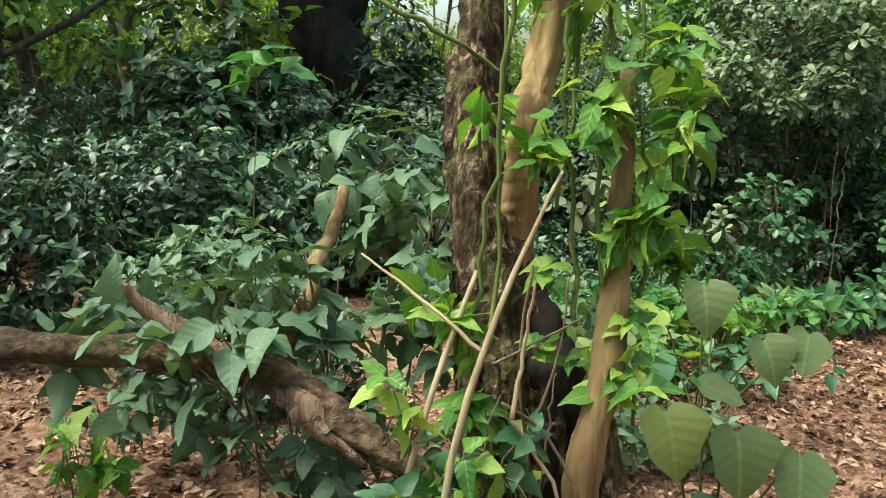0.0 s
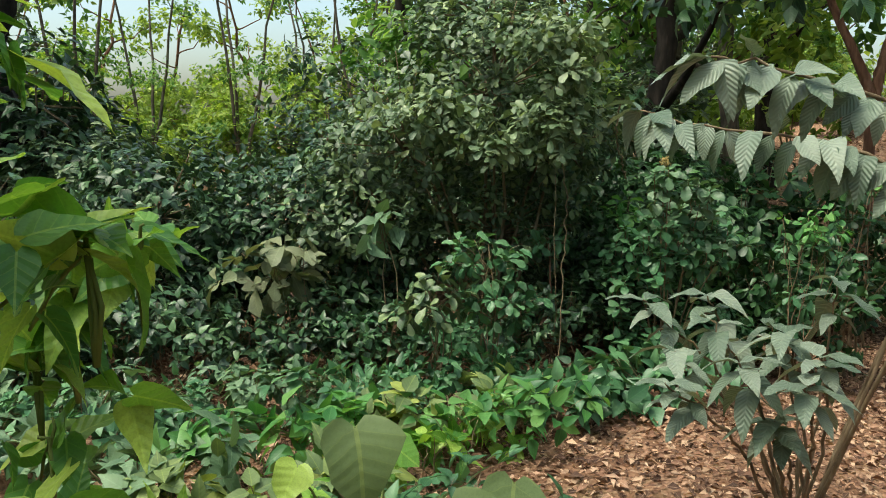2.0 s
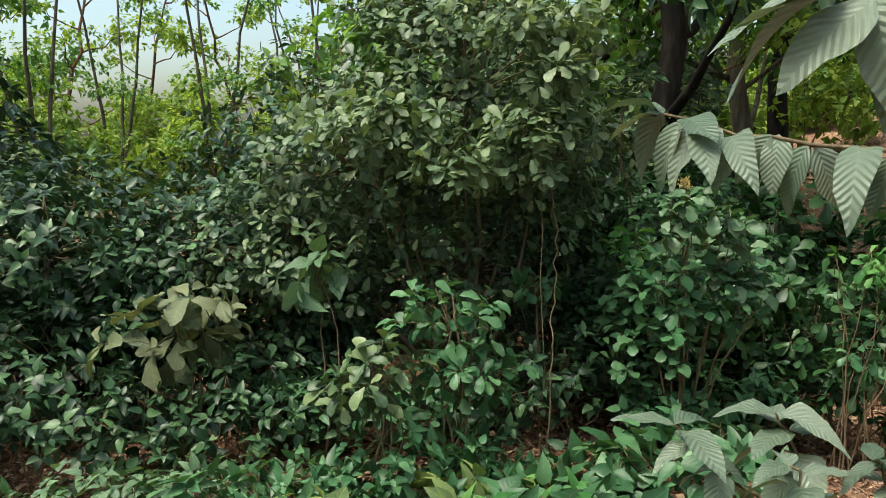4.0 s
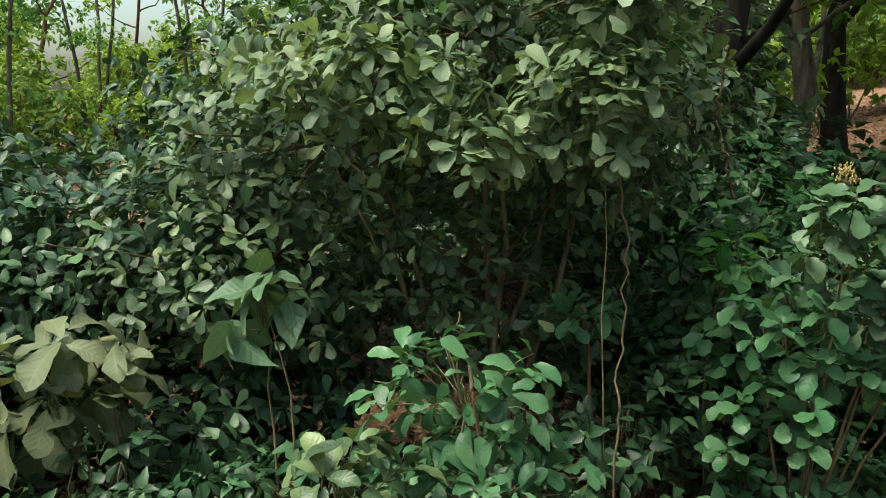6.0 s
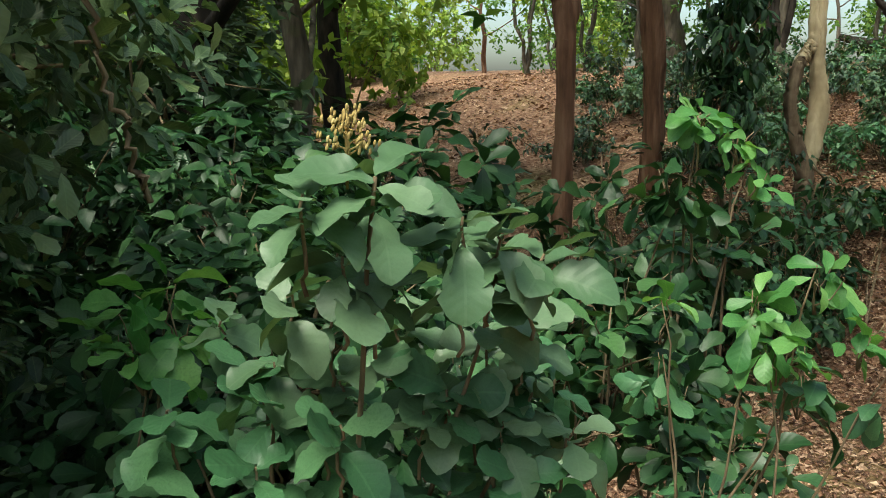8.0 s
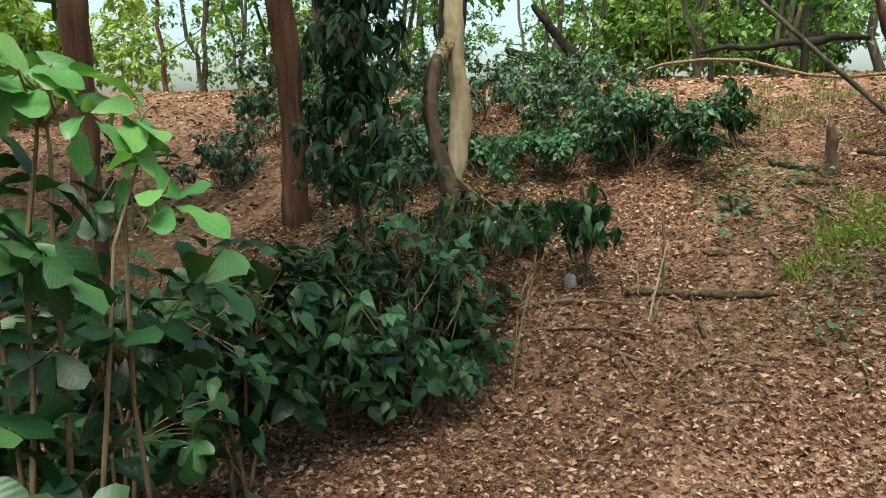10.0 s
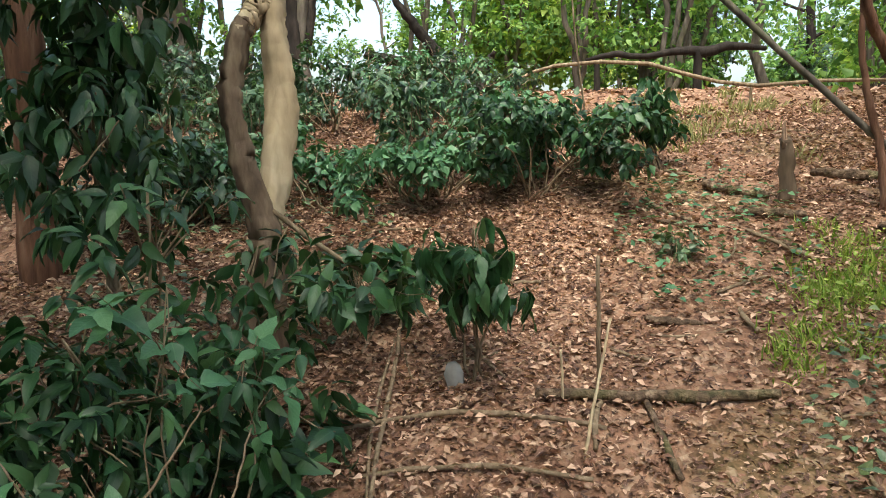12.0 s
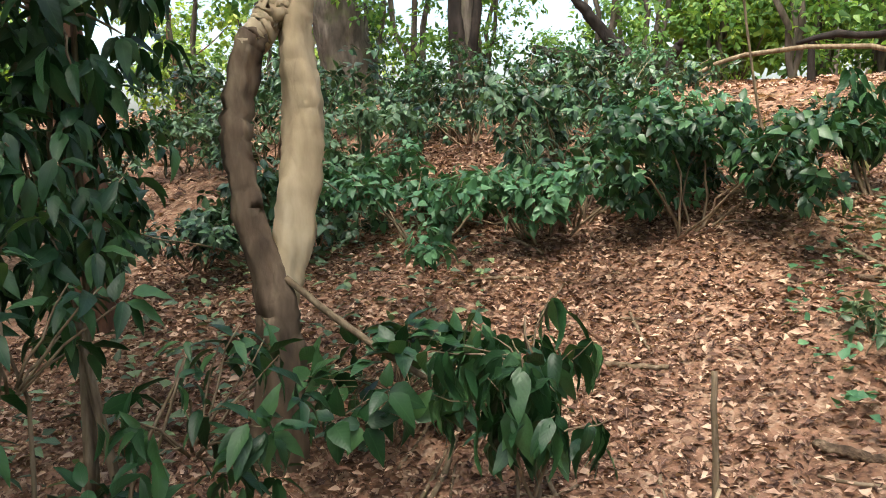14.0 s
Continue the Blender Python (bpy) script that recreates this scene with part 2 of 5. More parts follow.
M_BARK_RED = bark_material("red_brown_bark", (0.07, 0.035, 0.022), (0.16, 0.082, 0.052), (0.25, 0.15, 0.10), 22, 0.12, 0.9)
M_BARK_PALE = bark_material("pale_mottled_bark", (0.2, 0.14, 0.08), (0.52, 0.41, 0.26), (0.7, 0.6, 0.42), 9, 0.35, 0.6)
M_BARK_GREY = bark_material("grey_bark", (0.05, 0.042, 0.035), (0.12, 0.10, 0.08), (0.22, 0.19, 0.15), 16, 0.25, 0.8, moss=0.25)
M_BARK_BROWN = bark_material("brown_mottled_bark", (0.05, 0.035, 0.025), (0.15, 0.105, 0.07), (0.34, 0.26, 0.17), 12, 0.3, 0.7)
M_WOOD_RAW = bark_material("broken_wood", (0.12, 0.07, 0.045), (0.29, 0.19, 0.13), (0.44, 0.32, 0.23), 55, 0.06, 1.0)
M_LOG = bark_material("log_bark", (0.035, 0.024, 0.017), (0.13, 0.085, 0.055), (0.30, 0.215, 0.145), 34, 1.0, 0.9, moss=0.3)
M_TWIG = bark_material("twig_bark", (0.10, 0.07, 0.045), (0.22, 0.16, 0.10), (0.36, 0.28, 0.19), 40, 0.2, 0.4)
M_STEM = bark_material("green_stem", (0.08, 0.12, 0.03), (0.16, 0.20, 0.06), (0.26, 0.28, 0.10), 30, 0.2, 0.3)
M_FLOWER = bark_material("cream_flower", (0.22, 0.14, 0.05), (0.42, 0.31, 0.12), (0.6, 0.5, 0.26), 60, 1.0, 0.3)
M_ROCK = bark_material("grey_stone", (0.16, 0.15, 0.14), (0.28, 0.27, 0.25), (0.4, 0.39, 0.37), 8, 1.0, 0.6)


# ---- leaf shapes: length along y, width along x, face up ----
def leaf_shape(kind, fold=0.25, droop=0.25, fine=True, rings=0, curl=0.0):
    prof = {
        "ovate": ([0, .12, .32, .58, .82, 1], [0, .22, .30, .24, .11, 0]),
        "obovate": ([0, .2, .45, .7, .9, 1], [0, .10, .20, .27, .19, 0.0]),
        "heart": ([0, .05, .22, .5, .8, 1], [0.08, .25, .31, .23, .08, 0]),
        "round": ([0, .06, .26, .55, .82, 1], [0.16, .38, .50, .45, .25, 0]),
        "wavy": ([0, .14, .36, .64, .9, 1], [0, .10, .22, .30, .24, 0]),
        "lance": ([0, .15, .35, .6, .82, 1], [0, .13, .19, .17, .09, 0]),
        "blade": ([0, .5, 1], [.02, .03, 0]),
        "chip": ([0, .45, 1], [0, .26, 0]),
    }[kind]
    if not fine and kind not in ("blade", "chip"):
        vs, ws = [0, .3, .7, 1], list(np.interp([0, .3, .7, 1], *prof))
        ws[0] = ws[-1] = 0
    else:
        vs, ws = prof
    if rings:
        pts = np.array([vs, ws], float).T
        out = []
        for v in np.linspace(0, len(pts) - 1, rings):
            i = min(int(v), len(pts) - 2)
            f = v - i
            p0, p1, p2, p3 = pts[max(i - 1, 0)], pts[i], pts[i + 1], pts[min(i + 2, len(pts) - 1)]
            out.append(0.5 * (2 * p1 + (p2 - p0) * f + (2 * p0 - 5 * p1 + 4 * p2 - p3) * f * f + (3 * p1 - p0 - 3 * p2 + p3) * f ** 3))
        out = np.array(out)
        vs, ws = np.clip(out[:, 0], 0, 1), np.clip(out[:, 1], 0, 1)
        if prof[1][0] == 0:
            ws[0] = 0
        ws[-1] = 0
    verts, uv, faces, mids, lefts, rights = [], [], [], [], [], []
    for v, w in zip(vs, ws):
        back = -0.13 * max(0.0, 1 - v / 0.2) * (ws[0] > 0)
        z = -droop * v * v
        mids.append(len(verts))
        verts.append((0, v, z))
        uv.append((0.5, v))
        if w > 0:
            for sgn, store in ((-1, lefts), (1, rights)):
                store.append(len(verts))
                wob = 1 + (0.09 * math.sin(26 * v + sgn) + 0.07 * math.sin(11 * v - sgn) if kind == "wavy" else 0.10 * math.sin(9 * v + sgn))
                verts.append((sgn * w * wob, v + back, z + fold * w + 0.03 * math.sin(14 * v + sgn * 2) + curl * sgn * math.sin(4 * v) * w))
                uv.append((0.5 + sgn * 0.5 * w / max(ws), v))
        else:
            lefts.append(None)
            rights.append(None)
    for i in range(len(vs) - 1):
        for st, flip in ((lefts, False), (rights, True)):
            f = [mids[i], mids[i + 1]] + [k for k in (st[i + 1], st[i]) if k is not None]
            if len(f) > 2:
                faces.append(f[::-1] if flip else f)
    return np.array(verts), faces, np.array(uv)


SHAPES = {k: leaf_shape(k, f, d) for k, f, d in (("ovate", .3, .25), ("obovate", .25, .18), ("heart", .3, .35), ("round", .22, .3), ("lance", .35, .4), ("blade", 0, .35), ("chip", .5, .2))}
PLAIN = {k: leaf_shape(k, .3, .25, False) for k in ("ovate", "obovate", "lance", "heart")}


def axes(way, up):
    y = unit(way)
    x = unit(np.cross(y, up) + 1e-6)
    return x, y, np.cross(x, y)


def leaf_cloud(name, shape, pos, way, up, size, material, wide=None):
    """Many leaves in one mesh."""
    tv, tf, tuv = shape
    x, y, z = axes(way, up)
    n, k = len(pos), len(tv)
    size = np.broadcast_to(np.asarray(size, float), (n,))
    wide = np.ones(n) if wide is None else wide
    v = (tv[None, :, 0:1] * wide[:, None, None] * x[:, None] + tv[None, :, 1:2] * y[:, None] + tv[None, :, 2:3] * z[:, None]) * size[:, None, None] + pos[:, None]
    offs = np.arange(n) * k
    flat, lens = [], []
    tot = np.concatenate([np.asarray(f) for f in tf])
    lens = np.tile([len(f) for f in tf], n)
    flat = (offs[:, None] + tot[None]).ravel()
    me = bpy.data.meshes.new(name)
    me.vertices.add(n * k)
    me.vertices.foreach_set("co", v.astype(np.float32).ravel())
    me.loops.add(len(flat))
    me.loops.foreach_set("vertex_index", flat.astype(np.int32))
    me.polygons.add(len(lens))
    me.polygons.foreach_set("loop_start", np.concatenate([[0], np.cumsum(lens)[:-1]]).astype(np.int32))
    me.polygons.foreach_set("loop_total", lens.astype(np.int32))
    layer = me.uv_layers.new(name="UVMap")
    layer.data.foreach_set("uv", tuv[flat % k].astype(np.float32).ravel())
    me.polygons.foreach_set("use_smooth", np.ones(len(lens), bool))
    me.update(calc_edges=True)
    me.materials.append(material)
    return me


LEAF_MESHES = {}


def leaf_pieces(parent, kind, pos, way, up, size, material, name="leaf", wide=1.0):
    """Leaves as parts of their own that share three meshes a kind."""
    x, y, z = axes(way, up)
    for i in range(len(pos)):
        variant = int(rng.integers(3))
        key = (kind, material.name, variant)
        if key not in LEAF_MESHES:
            fold, droop = (0.15, 0.3, 0.45)[variant], ((0.3, 0.5, 0.75) if kind == "lance" else (0.1, 0.28, 0.45))[variant]
            tv, tf, tuv = leaf_shape(kind, fold, droop, True, 16 if kind == "wavy" else 10, (0.0, 0.25, -0.3)[variant])
            LEAF_MESHES[key] = mesh_from("leaf", tv, tf, material, tuv)
        s = float(size[i])
        m = Matrix(((x[i][0] * s * wide, y[i][0] * s, z[i][0] * s, pos[i][0]), (x[i][1] * s * wide, y[i][1] * s, z[i][1] * s, pos[i][1]), (x[i][2] * s * wide, y[i][2] * s, z[i][2] * s, pos[i][2]), (0, 0, 0, 1)))
        ob = new(name, LEAF_MESHES[key])
        ob.parent = parent
        ob.matrix_basis = m


def tubes(name, lines, material, sides=7, rough=0.0, grain=0.0):
    """Tapered round stems: each line is (points, radii)."""
    V, Fc, base = [], [], 0
    for pts, rad in lines:
        pts = np.asarray(pts, float)
        rad = np.interp(np.linspace(0, 1, len(pts)), np.linspace(0, 1, len(rad)), rad)
        tan = unit(np.gradient(pts, axis=0))
        ref = np.array([0.3, 0.9, 0.1]) if abs(tan[0][2]) > 0.7 else np.array([0.1, 0.2, 1.0])
        a = unit(np.cross(tan, ref))
        b = np.cross(tan, a)
        ang = np.linspace(0, 2 * np.pi, sides, endpoint=False)
        wob = np.ones((len(pts), sides))
        if rough:
            along = np.concatenate([[0], np.cumsum(np.linalg.norm(np.diff(pts, axis=0), axis=1))])[:, None] / max(rad.max(), 0.01)
            for q, (ka, kl, amp) in enumerate(((2, 0.25, 0.8), (3, 0.5, 0.9), (5, 0.35, 0.7), (1, 0.9, 0.5), (7, 0.15, 0.5))):
                wob += rough * amp * np.sin(ang[None] * ka + along * kl * (0.7 + 0.6 * rng.random()) + rng.random() * 6.28)
        ring = pts[:, None] + (a[:, None] * np.cos(ang)[None, :, None] + b[:, None] * np.sin(ang)[None, :, None]) * (rad[:, None] * wob)[:, :, None]
        if grain:
            for i in range(len(pts)):
                for j in range(sides):
                    q = Vector(ring[i, j] * np.array([16, 16, 4.5]))
                    g = noise.fractal(q, 0.9, 2.1, 4) + 0.7 * abs(noise.noise(q * 2.3))
                    ring[i, j] += (ring[i, j] - pts[i]) * grain * g
        V.append(ring.reshape(-1, 3))
        for i in range(len(pts) - 1):
            for j in range(sides):
                k = (j + 1) % sides
                Fc.append((base + i * sides + j, base + i * sides + k, base + (i + 1) * sides + k, base + (i + 1) * sides + j))
        Fc.append(tuple(base + j for j in range(sides))[::-1])
        Fc.append(tuple(base + (len(pts) - 1) * sides + j for j in range(sides)))
        base += len(pts) * sides
    return mesh_from(name, np.concatenate(V), Fc, material)


def bend(points, n=14, wander=0.02):
    """A soft line through a few points, with a little wander."""
    p = np.asarray(points, float)
    t = np.linspace(0, len(p) - 1, n)
    out = []
    for v in t:
        i = min(int(v), len(p) - 2)
        f = v - i
        p0, p1, p2, p3 = p[max(i - 1, 0)], p[i], p[i + 1], p[min(i + 2, len(p) - 1)]
        out.append(0.5 * (2 * p1 + (p2 - p0) * f + (2 * p0 - 5 * p1 + 4 * p2 - p3) * f * f + (3 * p1 - p0 - 3 * p2 + p3) * f ** 3))
    out = np.array(out)
    out[1:-1] += rng.normal(0, wander, (n - 2, 3))
    return out


def crown(blobs, clusters, per, spread=0.06, shell=0.5, lift=0.35, droop=0.25):
    """Leaf clusters on twig ends that fill uneven round masses. blobs: (x, y, z, rx, ry, rz)."""
    b = np.asarray(blobs, float)
    vol = np.prod(b[:, 3:], axis=1) ** 0.8
    pick = rng.choice(len(b), clusters, p=vol / vol.sum())
    d = unit(rng.normal(size=(clusters, 3)))
    r = shell + (1.05 - shell) * rng.random(clusters) ** 0.6
    r *= 1 + 0.18 * np.sin(d[:, 0] * 5 + pick) * np.cos(d[:, 2] * 6 + pick * 2)
    tip = b[pick, :3] + d * b[pick, 3:] * r[:, None]
    twig = unit(d * 0.8 + np.array([0, 0, lift]) + rng.normal(0, 0.35, (clusters, 3)))
    n = clusters * per
    ci = np.repeat(np.arange(clusters), per)
    ang = np.tile(np.arange(per) * 2.4, clusters) + np.repeat(rng.random(clusters) * 6.28, per) + rng.normal(0, 0.3, n)
    tw = twig[ci]
    a = unit(np.cross(tw, np.array([0.31, 0.12, 0.94])))
    c = np.cross(tw, a)
    side = a * np.cos(ang)[:, None] + c * np.sin(ang)[:, None]
    way = unit(side + tw * (0.25 + 0.5 * rng.random(n))[:, None] - np.array([0, 0, droop]) * (0.4 + rng.random(n))[:, None])
    pos = tip[ci] - tw * (rng.random(n) * spread)[:, None] + side * 0.01
    up = unit(tw * 0.7 + np.array([0, 0, 0.8]) + rng.normal(0, 0.25, (n, 3)))
    return pos, way, up, tip


def shrub(name, x, y, blobs, clusters, per, size, shape, material, label, stems=5, stem_r=0.012, stem_mat=None, pieces=False, plain=False, z=None, category="shrub", droop=0.25, spread=0.06, shell=0.5, twigs=40, group=""):
    """A shrub at (x, y): stems, twigs and leaves. blobs lie round its base."""
    global rng
    rng = np.random.default_rng(abs(int(x * 1013)) * 7919 + abs(int(y * 1009)) + len(label))
    ob = tagged(thing(name, x, y, z), label, category, group)
    pos, way, up, tip = crown(blobs, clusters, per, spread, shell, droop=droop)
    b = np.asarray(blobs, float)
    lines = []
    for i in range(stems):
        t = b[i % len(b)]
        foot = np.array([rng.normal(0, 0.05), rng.normal(0, 0.05), -0.05])
        mid = np.array([t[0] * 0.45 + rng.normal(0, 0.05), t[1] * 0.45 + rng.normal(0, 0.05), t[2] * 0.55])
        lines.append((bend([foot, mid, t[:3] + np.array([0, 0, t[5] * 0.5])], 9, 0.01), (stem_r * (0.8 + 0.5 * rng.random()), stem_r * 0.3)))
    for k in rng.choice(len(tip), min(twigs, len(tip)), replace=False):
        near = b[np.argmin(np.linalg.norm(b[:, :3] - tip[k], axis=1))]
        lines.append((bend([near[:3] + (tip[k] - near[:3]) * 0.1 - np.array([0, 0, 0.08]), (near[:3] + tip[k]) / 2 - np.array([0, 0, 0.03]), tip[k]], 5, 0.006), (stem_r * 0.45, stem_r * 0.18)))
    piece("stem", tubes("stem", lines, stem_mat or M_TWIG, 5), ob)
    s = size * (0.55 + 0.6 * rng.random(len(pos)))
    if pieces:
        leaf_pieces(ob, shape, pos, way, up, s, material)
    else:
        me = leaf_cloud("foliage", (PLAIN if plain else SHAPES)[shape], pos, way, up, s, material, 0.85 + 0.3 * rng.random(len(pos)))
        piece("foliage", me, ob, kind="stuff")
    return ob


# ---- the ground: one sheet to the horizon ----
def axis_steps(lo, hi, step, far):
    inner = np.arange(lo, hi + step / 2, step)
    out = np.array([1, 3, 7, 15, 40, 120, far])
    return np.concatenate([lo - out[::-1], inner, hi + out])


gx, gy = axis_steps(-6, 24, 0.15, 600), axis_steps(-6, 18, 0.15, 600)
GX, GY = np.meshgrid(gx, gy, indexing="ij")
GZ = height(np.clip(GX, -6, 30), np.clip(GY, -6, 26)) + 0.012 * rng.normal(size=GX.shape)
ni, nj = GX.shape
idx = np.arange(ni * nj).reshape(ni, nj)
quads = np.stack([idx[:-1, :-1], idx[1:, :-1], idx[1:, 1:], idx[:-1, 1:]], -1).reshape(-1, 4)
ground = tagged(new("ground", mesh_from("ground", np.stack([GX, GY, GZ], -1).reshape(-1, 3), quads, M_SOIL)), "reddish forest soil that climbs to a low ridge", "ground", kind="structure")


def litter(name, label, n, x0, x1, y0, y1, size, keep=None):
    x, y = rng.uniform(x0, x1, n), rng.uniform(y0, y1, n)
    if keep is not None:
        ok = keep(x, y)
        x, y = x[ok], y[ok]
    n = len(x)
    pos = np.stack([x, y, height(x, y) + 0.008 + 0.02 * rng.random(n)], -1)
    a = rng.random(n) * 6.28
    way = np.stack([np.cos(a), np.sin(a), rng.normal(0, 0.25, n)], -1)
    up = unit(np.stack([rng.normal(0, 0.6, n), rng.normal(0, 0.6, n), np.ones(n)], -1))
    me = leaf_cloud(name, SHAPES["chip"], pos, way, up, size * (0.35 + 1.3 * rng.random(n) ** 2), M_LITTER, 0.7 + 0.6 * rng.random(n))
    return tagged(new(name, me), label, "dry leaves", kind="stuff")


litter("leaf_litter", "dry brown fallen leaves strewn over the soil", 270000, 5.5, 13.5, 2.2, 8.8, 0.031, lambda x, y: rng.random(len(x)) > 0.62 * np.exp(-((y - 5.25 + 0.12 * (x - 8)) / 0.38) ** 2) * smooth(8.0, 9.2, x))
litter("leaf_litter", "dry brown fallen leaves under the thicket", 42000, 0.2, 5.5, 2.2, 7.5, 0.046)
litter("leaf_litter", "dry leaves scattered on the far bank", 42000, 9.0, 20.0, -1.0, 16.0, 0.065, lambda x, y: (x > 13.5) | (y > 9) | (y < 2.0))
litter("leaf_litter", "dry fallen leaves over the open forest floor", 40000, -6.0, 16.0, -6.0, 3.0, 0.07, lambda x, y: y < 2.2 + 0.5 * np.sin(x * 1.3))
litter("leaf_litter", "dry fallen leaves beside the old tree", 9000, -3.0, 0.6, 0.8, 4.5, 0.062)


# ---- the old vine-hung tree by the start ----
def vine_tree():
    bx, by = 0.2, 2.12
    ob = tagged(thing("vine_covered_tree", bx, by), "old flaking tree trunk overgrown with green climbing vines", "tree")
    o = np.array([bx, by, ground_at(bx, by)])
    loc = lambda *p: [np.array(q) - o for q in p]
    piece("trunk", tubes("trunk", [(bend(loc((0.20, 2.15, -0.15), (0.19, 2.14, 0.5), (0.13, 2.2, 1.05), (0.06, 2.33, 1.55), (0.10, 2.5, 2.0), (0.14, 2.7, 3.4), (0.1, 3.0, 6.5)), 150, 0.001), (0.22, 0.17, 0.125, 0.08, 0.06, 0.052, 0.04))], M_BARK_OLD, 40, 0.09, 0.32), ob)
    piece("trunk", tubes("trunk", [(bend(loc((0.16, 2.24, 1.0), (0.17, 2.2, 1.3), (0.19, 2.18, 1.55), (0.27, 2.28, 1.92), (0.35, 2.4, 3.2), (0.5, 2.6, 5.5)), 110, 0.001), (0.05, 0.055, 0.048, 0.042, 0.04, 0.03))], M_BARK_TAN, 28, 0.08, 0.28), ob, label="smooth tan second stem")
    piece("trunk", tubes("trunk", [(bend(loc((0.30, 1.80, -0.1), (0.30, 1.80, 0.72), (0.36, 1.86, 1.02), (0.40, 1.97, 1.36), (0.42, 2.05, 1.7)), 60, 0.001), (0.05, 0.042, 0.034, 0.028, 0.02))], M_BARK_TAN, 22, 0.07, 0.16), ob, label="slim tan side stem")
    piece("trunk", tubes("trunk", [(bend(loc((0.36, 1.86, -0.1), (0.37, 1.85, 0.6), (0.355, 1.86, 0.92)), 40, 0.001), (0.05, 0.035, 0.012))], M_BARK_OLD, 20, 0.2, 0.4), ob, label="broken rotten stub")
    # solid dark tube: the shade inside the trunk's hollow, put in as bark colour
    piece("hollow", tubes("hollow", [(bend(loc((0.27, 2.02, 0.42), (0.27, 2.03, 0.7), (0.25, 2.07, 0.95), (0.22, 2.13, 1.12)), 40, 0.002), (0.02, 0.058, 0.062, 0.015))], M_BARK_DARK, 20, 0.25, 0.5), ob, label="dark bulge on the trunk standing in for its shaded hollow")
    for pts, r in ((((0.16, 1.92, 0.1), (0.13, 1.93, 0.55), (0.1, 1.97, 1.0)), 0.03), (((0.24, 1.93, -0.05), (0.25, 1.94, 0.25), (0.26, 1.99, 0.45)), 0.04), (((0.08, 1.97, 0.0), (0.05, 2.0, 0.5), (0.03, 2.1, 1.1)), 0.035)):
        piece("bark_flake", tubes("bark_flake", [(bend(loc(*pts), 30, 0.004), (r * 0.5, r, r * 0.3))], M_BARK_OLD, 14, 0.3, 0.5), ob)
    for (cx, cy, cz, n, s) in ((0.33, 1.74, 0.62, 11, 0.11), (0.24, 1.93, 1.22, 9, 0.085), (0.19, 1.92, 1.05, 7, 0.08), (0.30, 1.92, 1.0, 8, 0.07), (0.36, 1.82, 0.98, 9, 0.09), (0.05, 1.92, 0.55, 7, 0.09), (0.42, 1.85, 1.12, 9, 0.085)):
        a = np.arange(n) * 2.4 + cx * 9
        way = np.stack([np.cos(a), np.sin(a) - 0.3, -0.5 + 0.7 * rng.random(n)], -1)
        up = np.stack([-0.3 * np.cos(a), -0.3 * np.sin(a) - 0.4, np.ones(n)], -1)
        leaf_pieces(ob, "heart", np.tile(np.array([cx, cy, cz]) - o, (n, 1)) + rng.normal(0, 0.022, (n, 3)), way, up, s * (0.5 + 0.5 * rng.random(n)), M_VINE)
    for pts in (((0.14, 1.8, 0.35), (0.17, 1.78, 0.7), (0.16, 1.76, 0.95)), ((0.32, 1.76, 0.0), (0.25, 1.78, 0.4), (0.18, 1.8, 0.62), (0.17, 1.82, 0.85)), ((0.22, 1.8, 0.55), (0.21, 1.82, 0.8), (0.24, 1.85, 1.0))):
        piece("vine_stem", tubes("vine_stem", [(bend(loc(*pts), 16, 0.006), (0.0035, 0.003, 0.002))], M_TWIG, 6), ob)
    crown_pos, cw, cu, _ = crown([(0, 0.9, 6.2, 1.6, 1.4, 0.9), (-1.0, 1.4, 5.6, 1.2, 1.2, 0.7)], 130, 6, 0.1)
    piece("crown", leaf_cloud("crown", PLAIN["ovate"], crown_pos, cw, cu, 0.14, M_FAR), ob, kind="stuff")
    # vine stems
    vines = []
    for pts in (((0.02, 1.85, 0.9), (0.1, 1.95, 1.2), (0.12, 2.0, 1.5), (0.13, 2.1, 1.95), (0.15, 2.2, 2.6)), ((0.35, 1.9, 1.2), (0.33, 2.0, 1.6), (0.4, 2.1, 2.0), (0.4, 2.2, 2.8)),
                ((0.29, 1.9, 1.1), (0.28, 2.0, 1.5), (0.3, 2.05, 1.8), (0.28, 2.1, 2.3)), ((0.45, 1.95, 1.15), (0.47, 1.95, 1.4), (0.44, 2.0, 1.7), (0.46, 2.1, 2.2))):
        vines.append((bend(loc(*pts), 18, 0.008), (0.007, 0.005, 0.004)))
    for pts in (((0.13, 1.85, 1.95), (0.10, 1.86, 1.55), (0.05, 1.84, 1.2), (0.03, 1.83, 1.0)), ((0.28, 1.95, 2.0), (0.25, 1.93, 1.75), (0.26, 1.95, 1.55)), ((0.38, 2.0, 2.1), (0.36, 1.98, 1.8), (0.39, 1.98, 1.6)), ((-0.35, 2.0, 2.0), (-0.1, 1.95, 1.82), (0.12, 2.0, 1.7))):
        vines.append((bend(loc(*pts), 16, 0.006), (0.006, 0.006, 0.005)))
    for line in vines:
        piece("vine_stem", tubes("vine_stem", [line], M_STEM, 6), ob)
    return ob, o


vtree, vorigin = vine_tree()


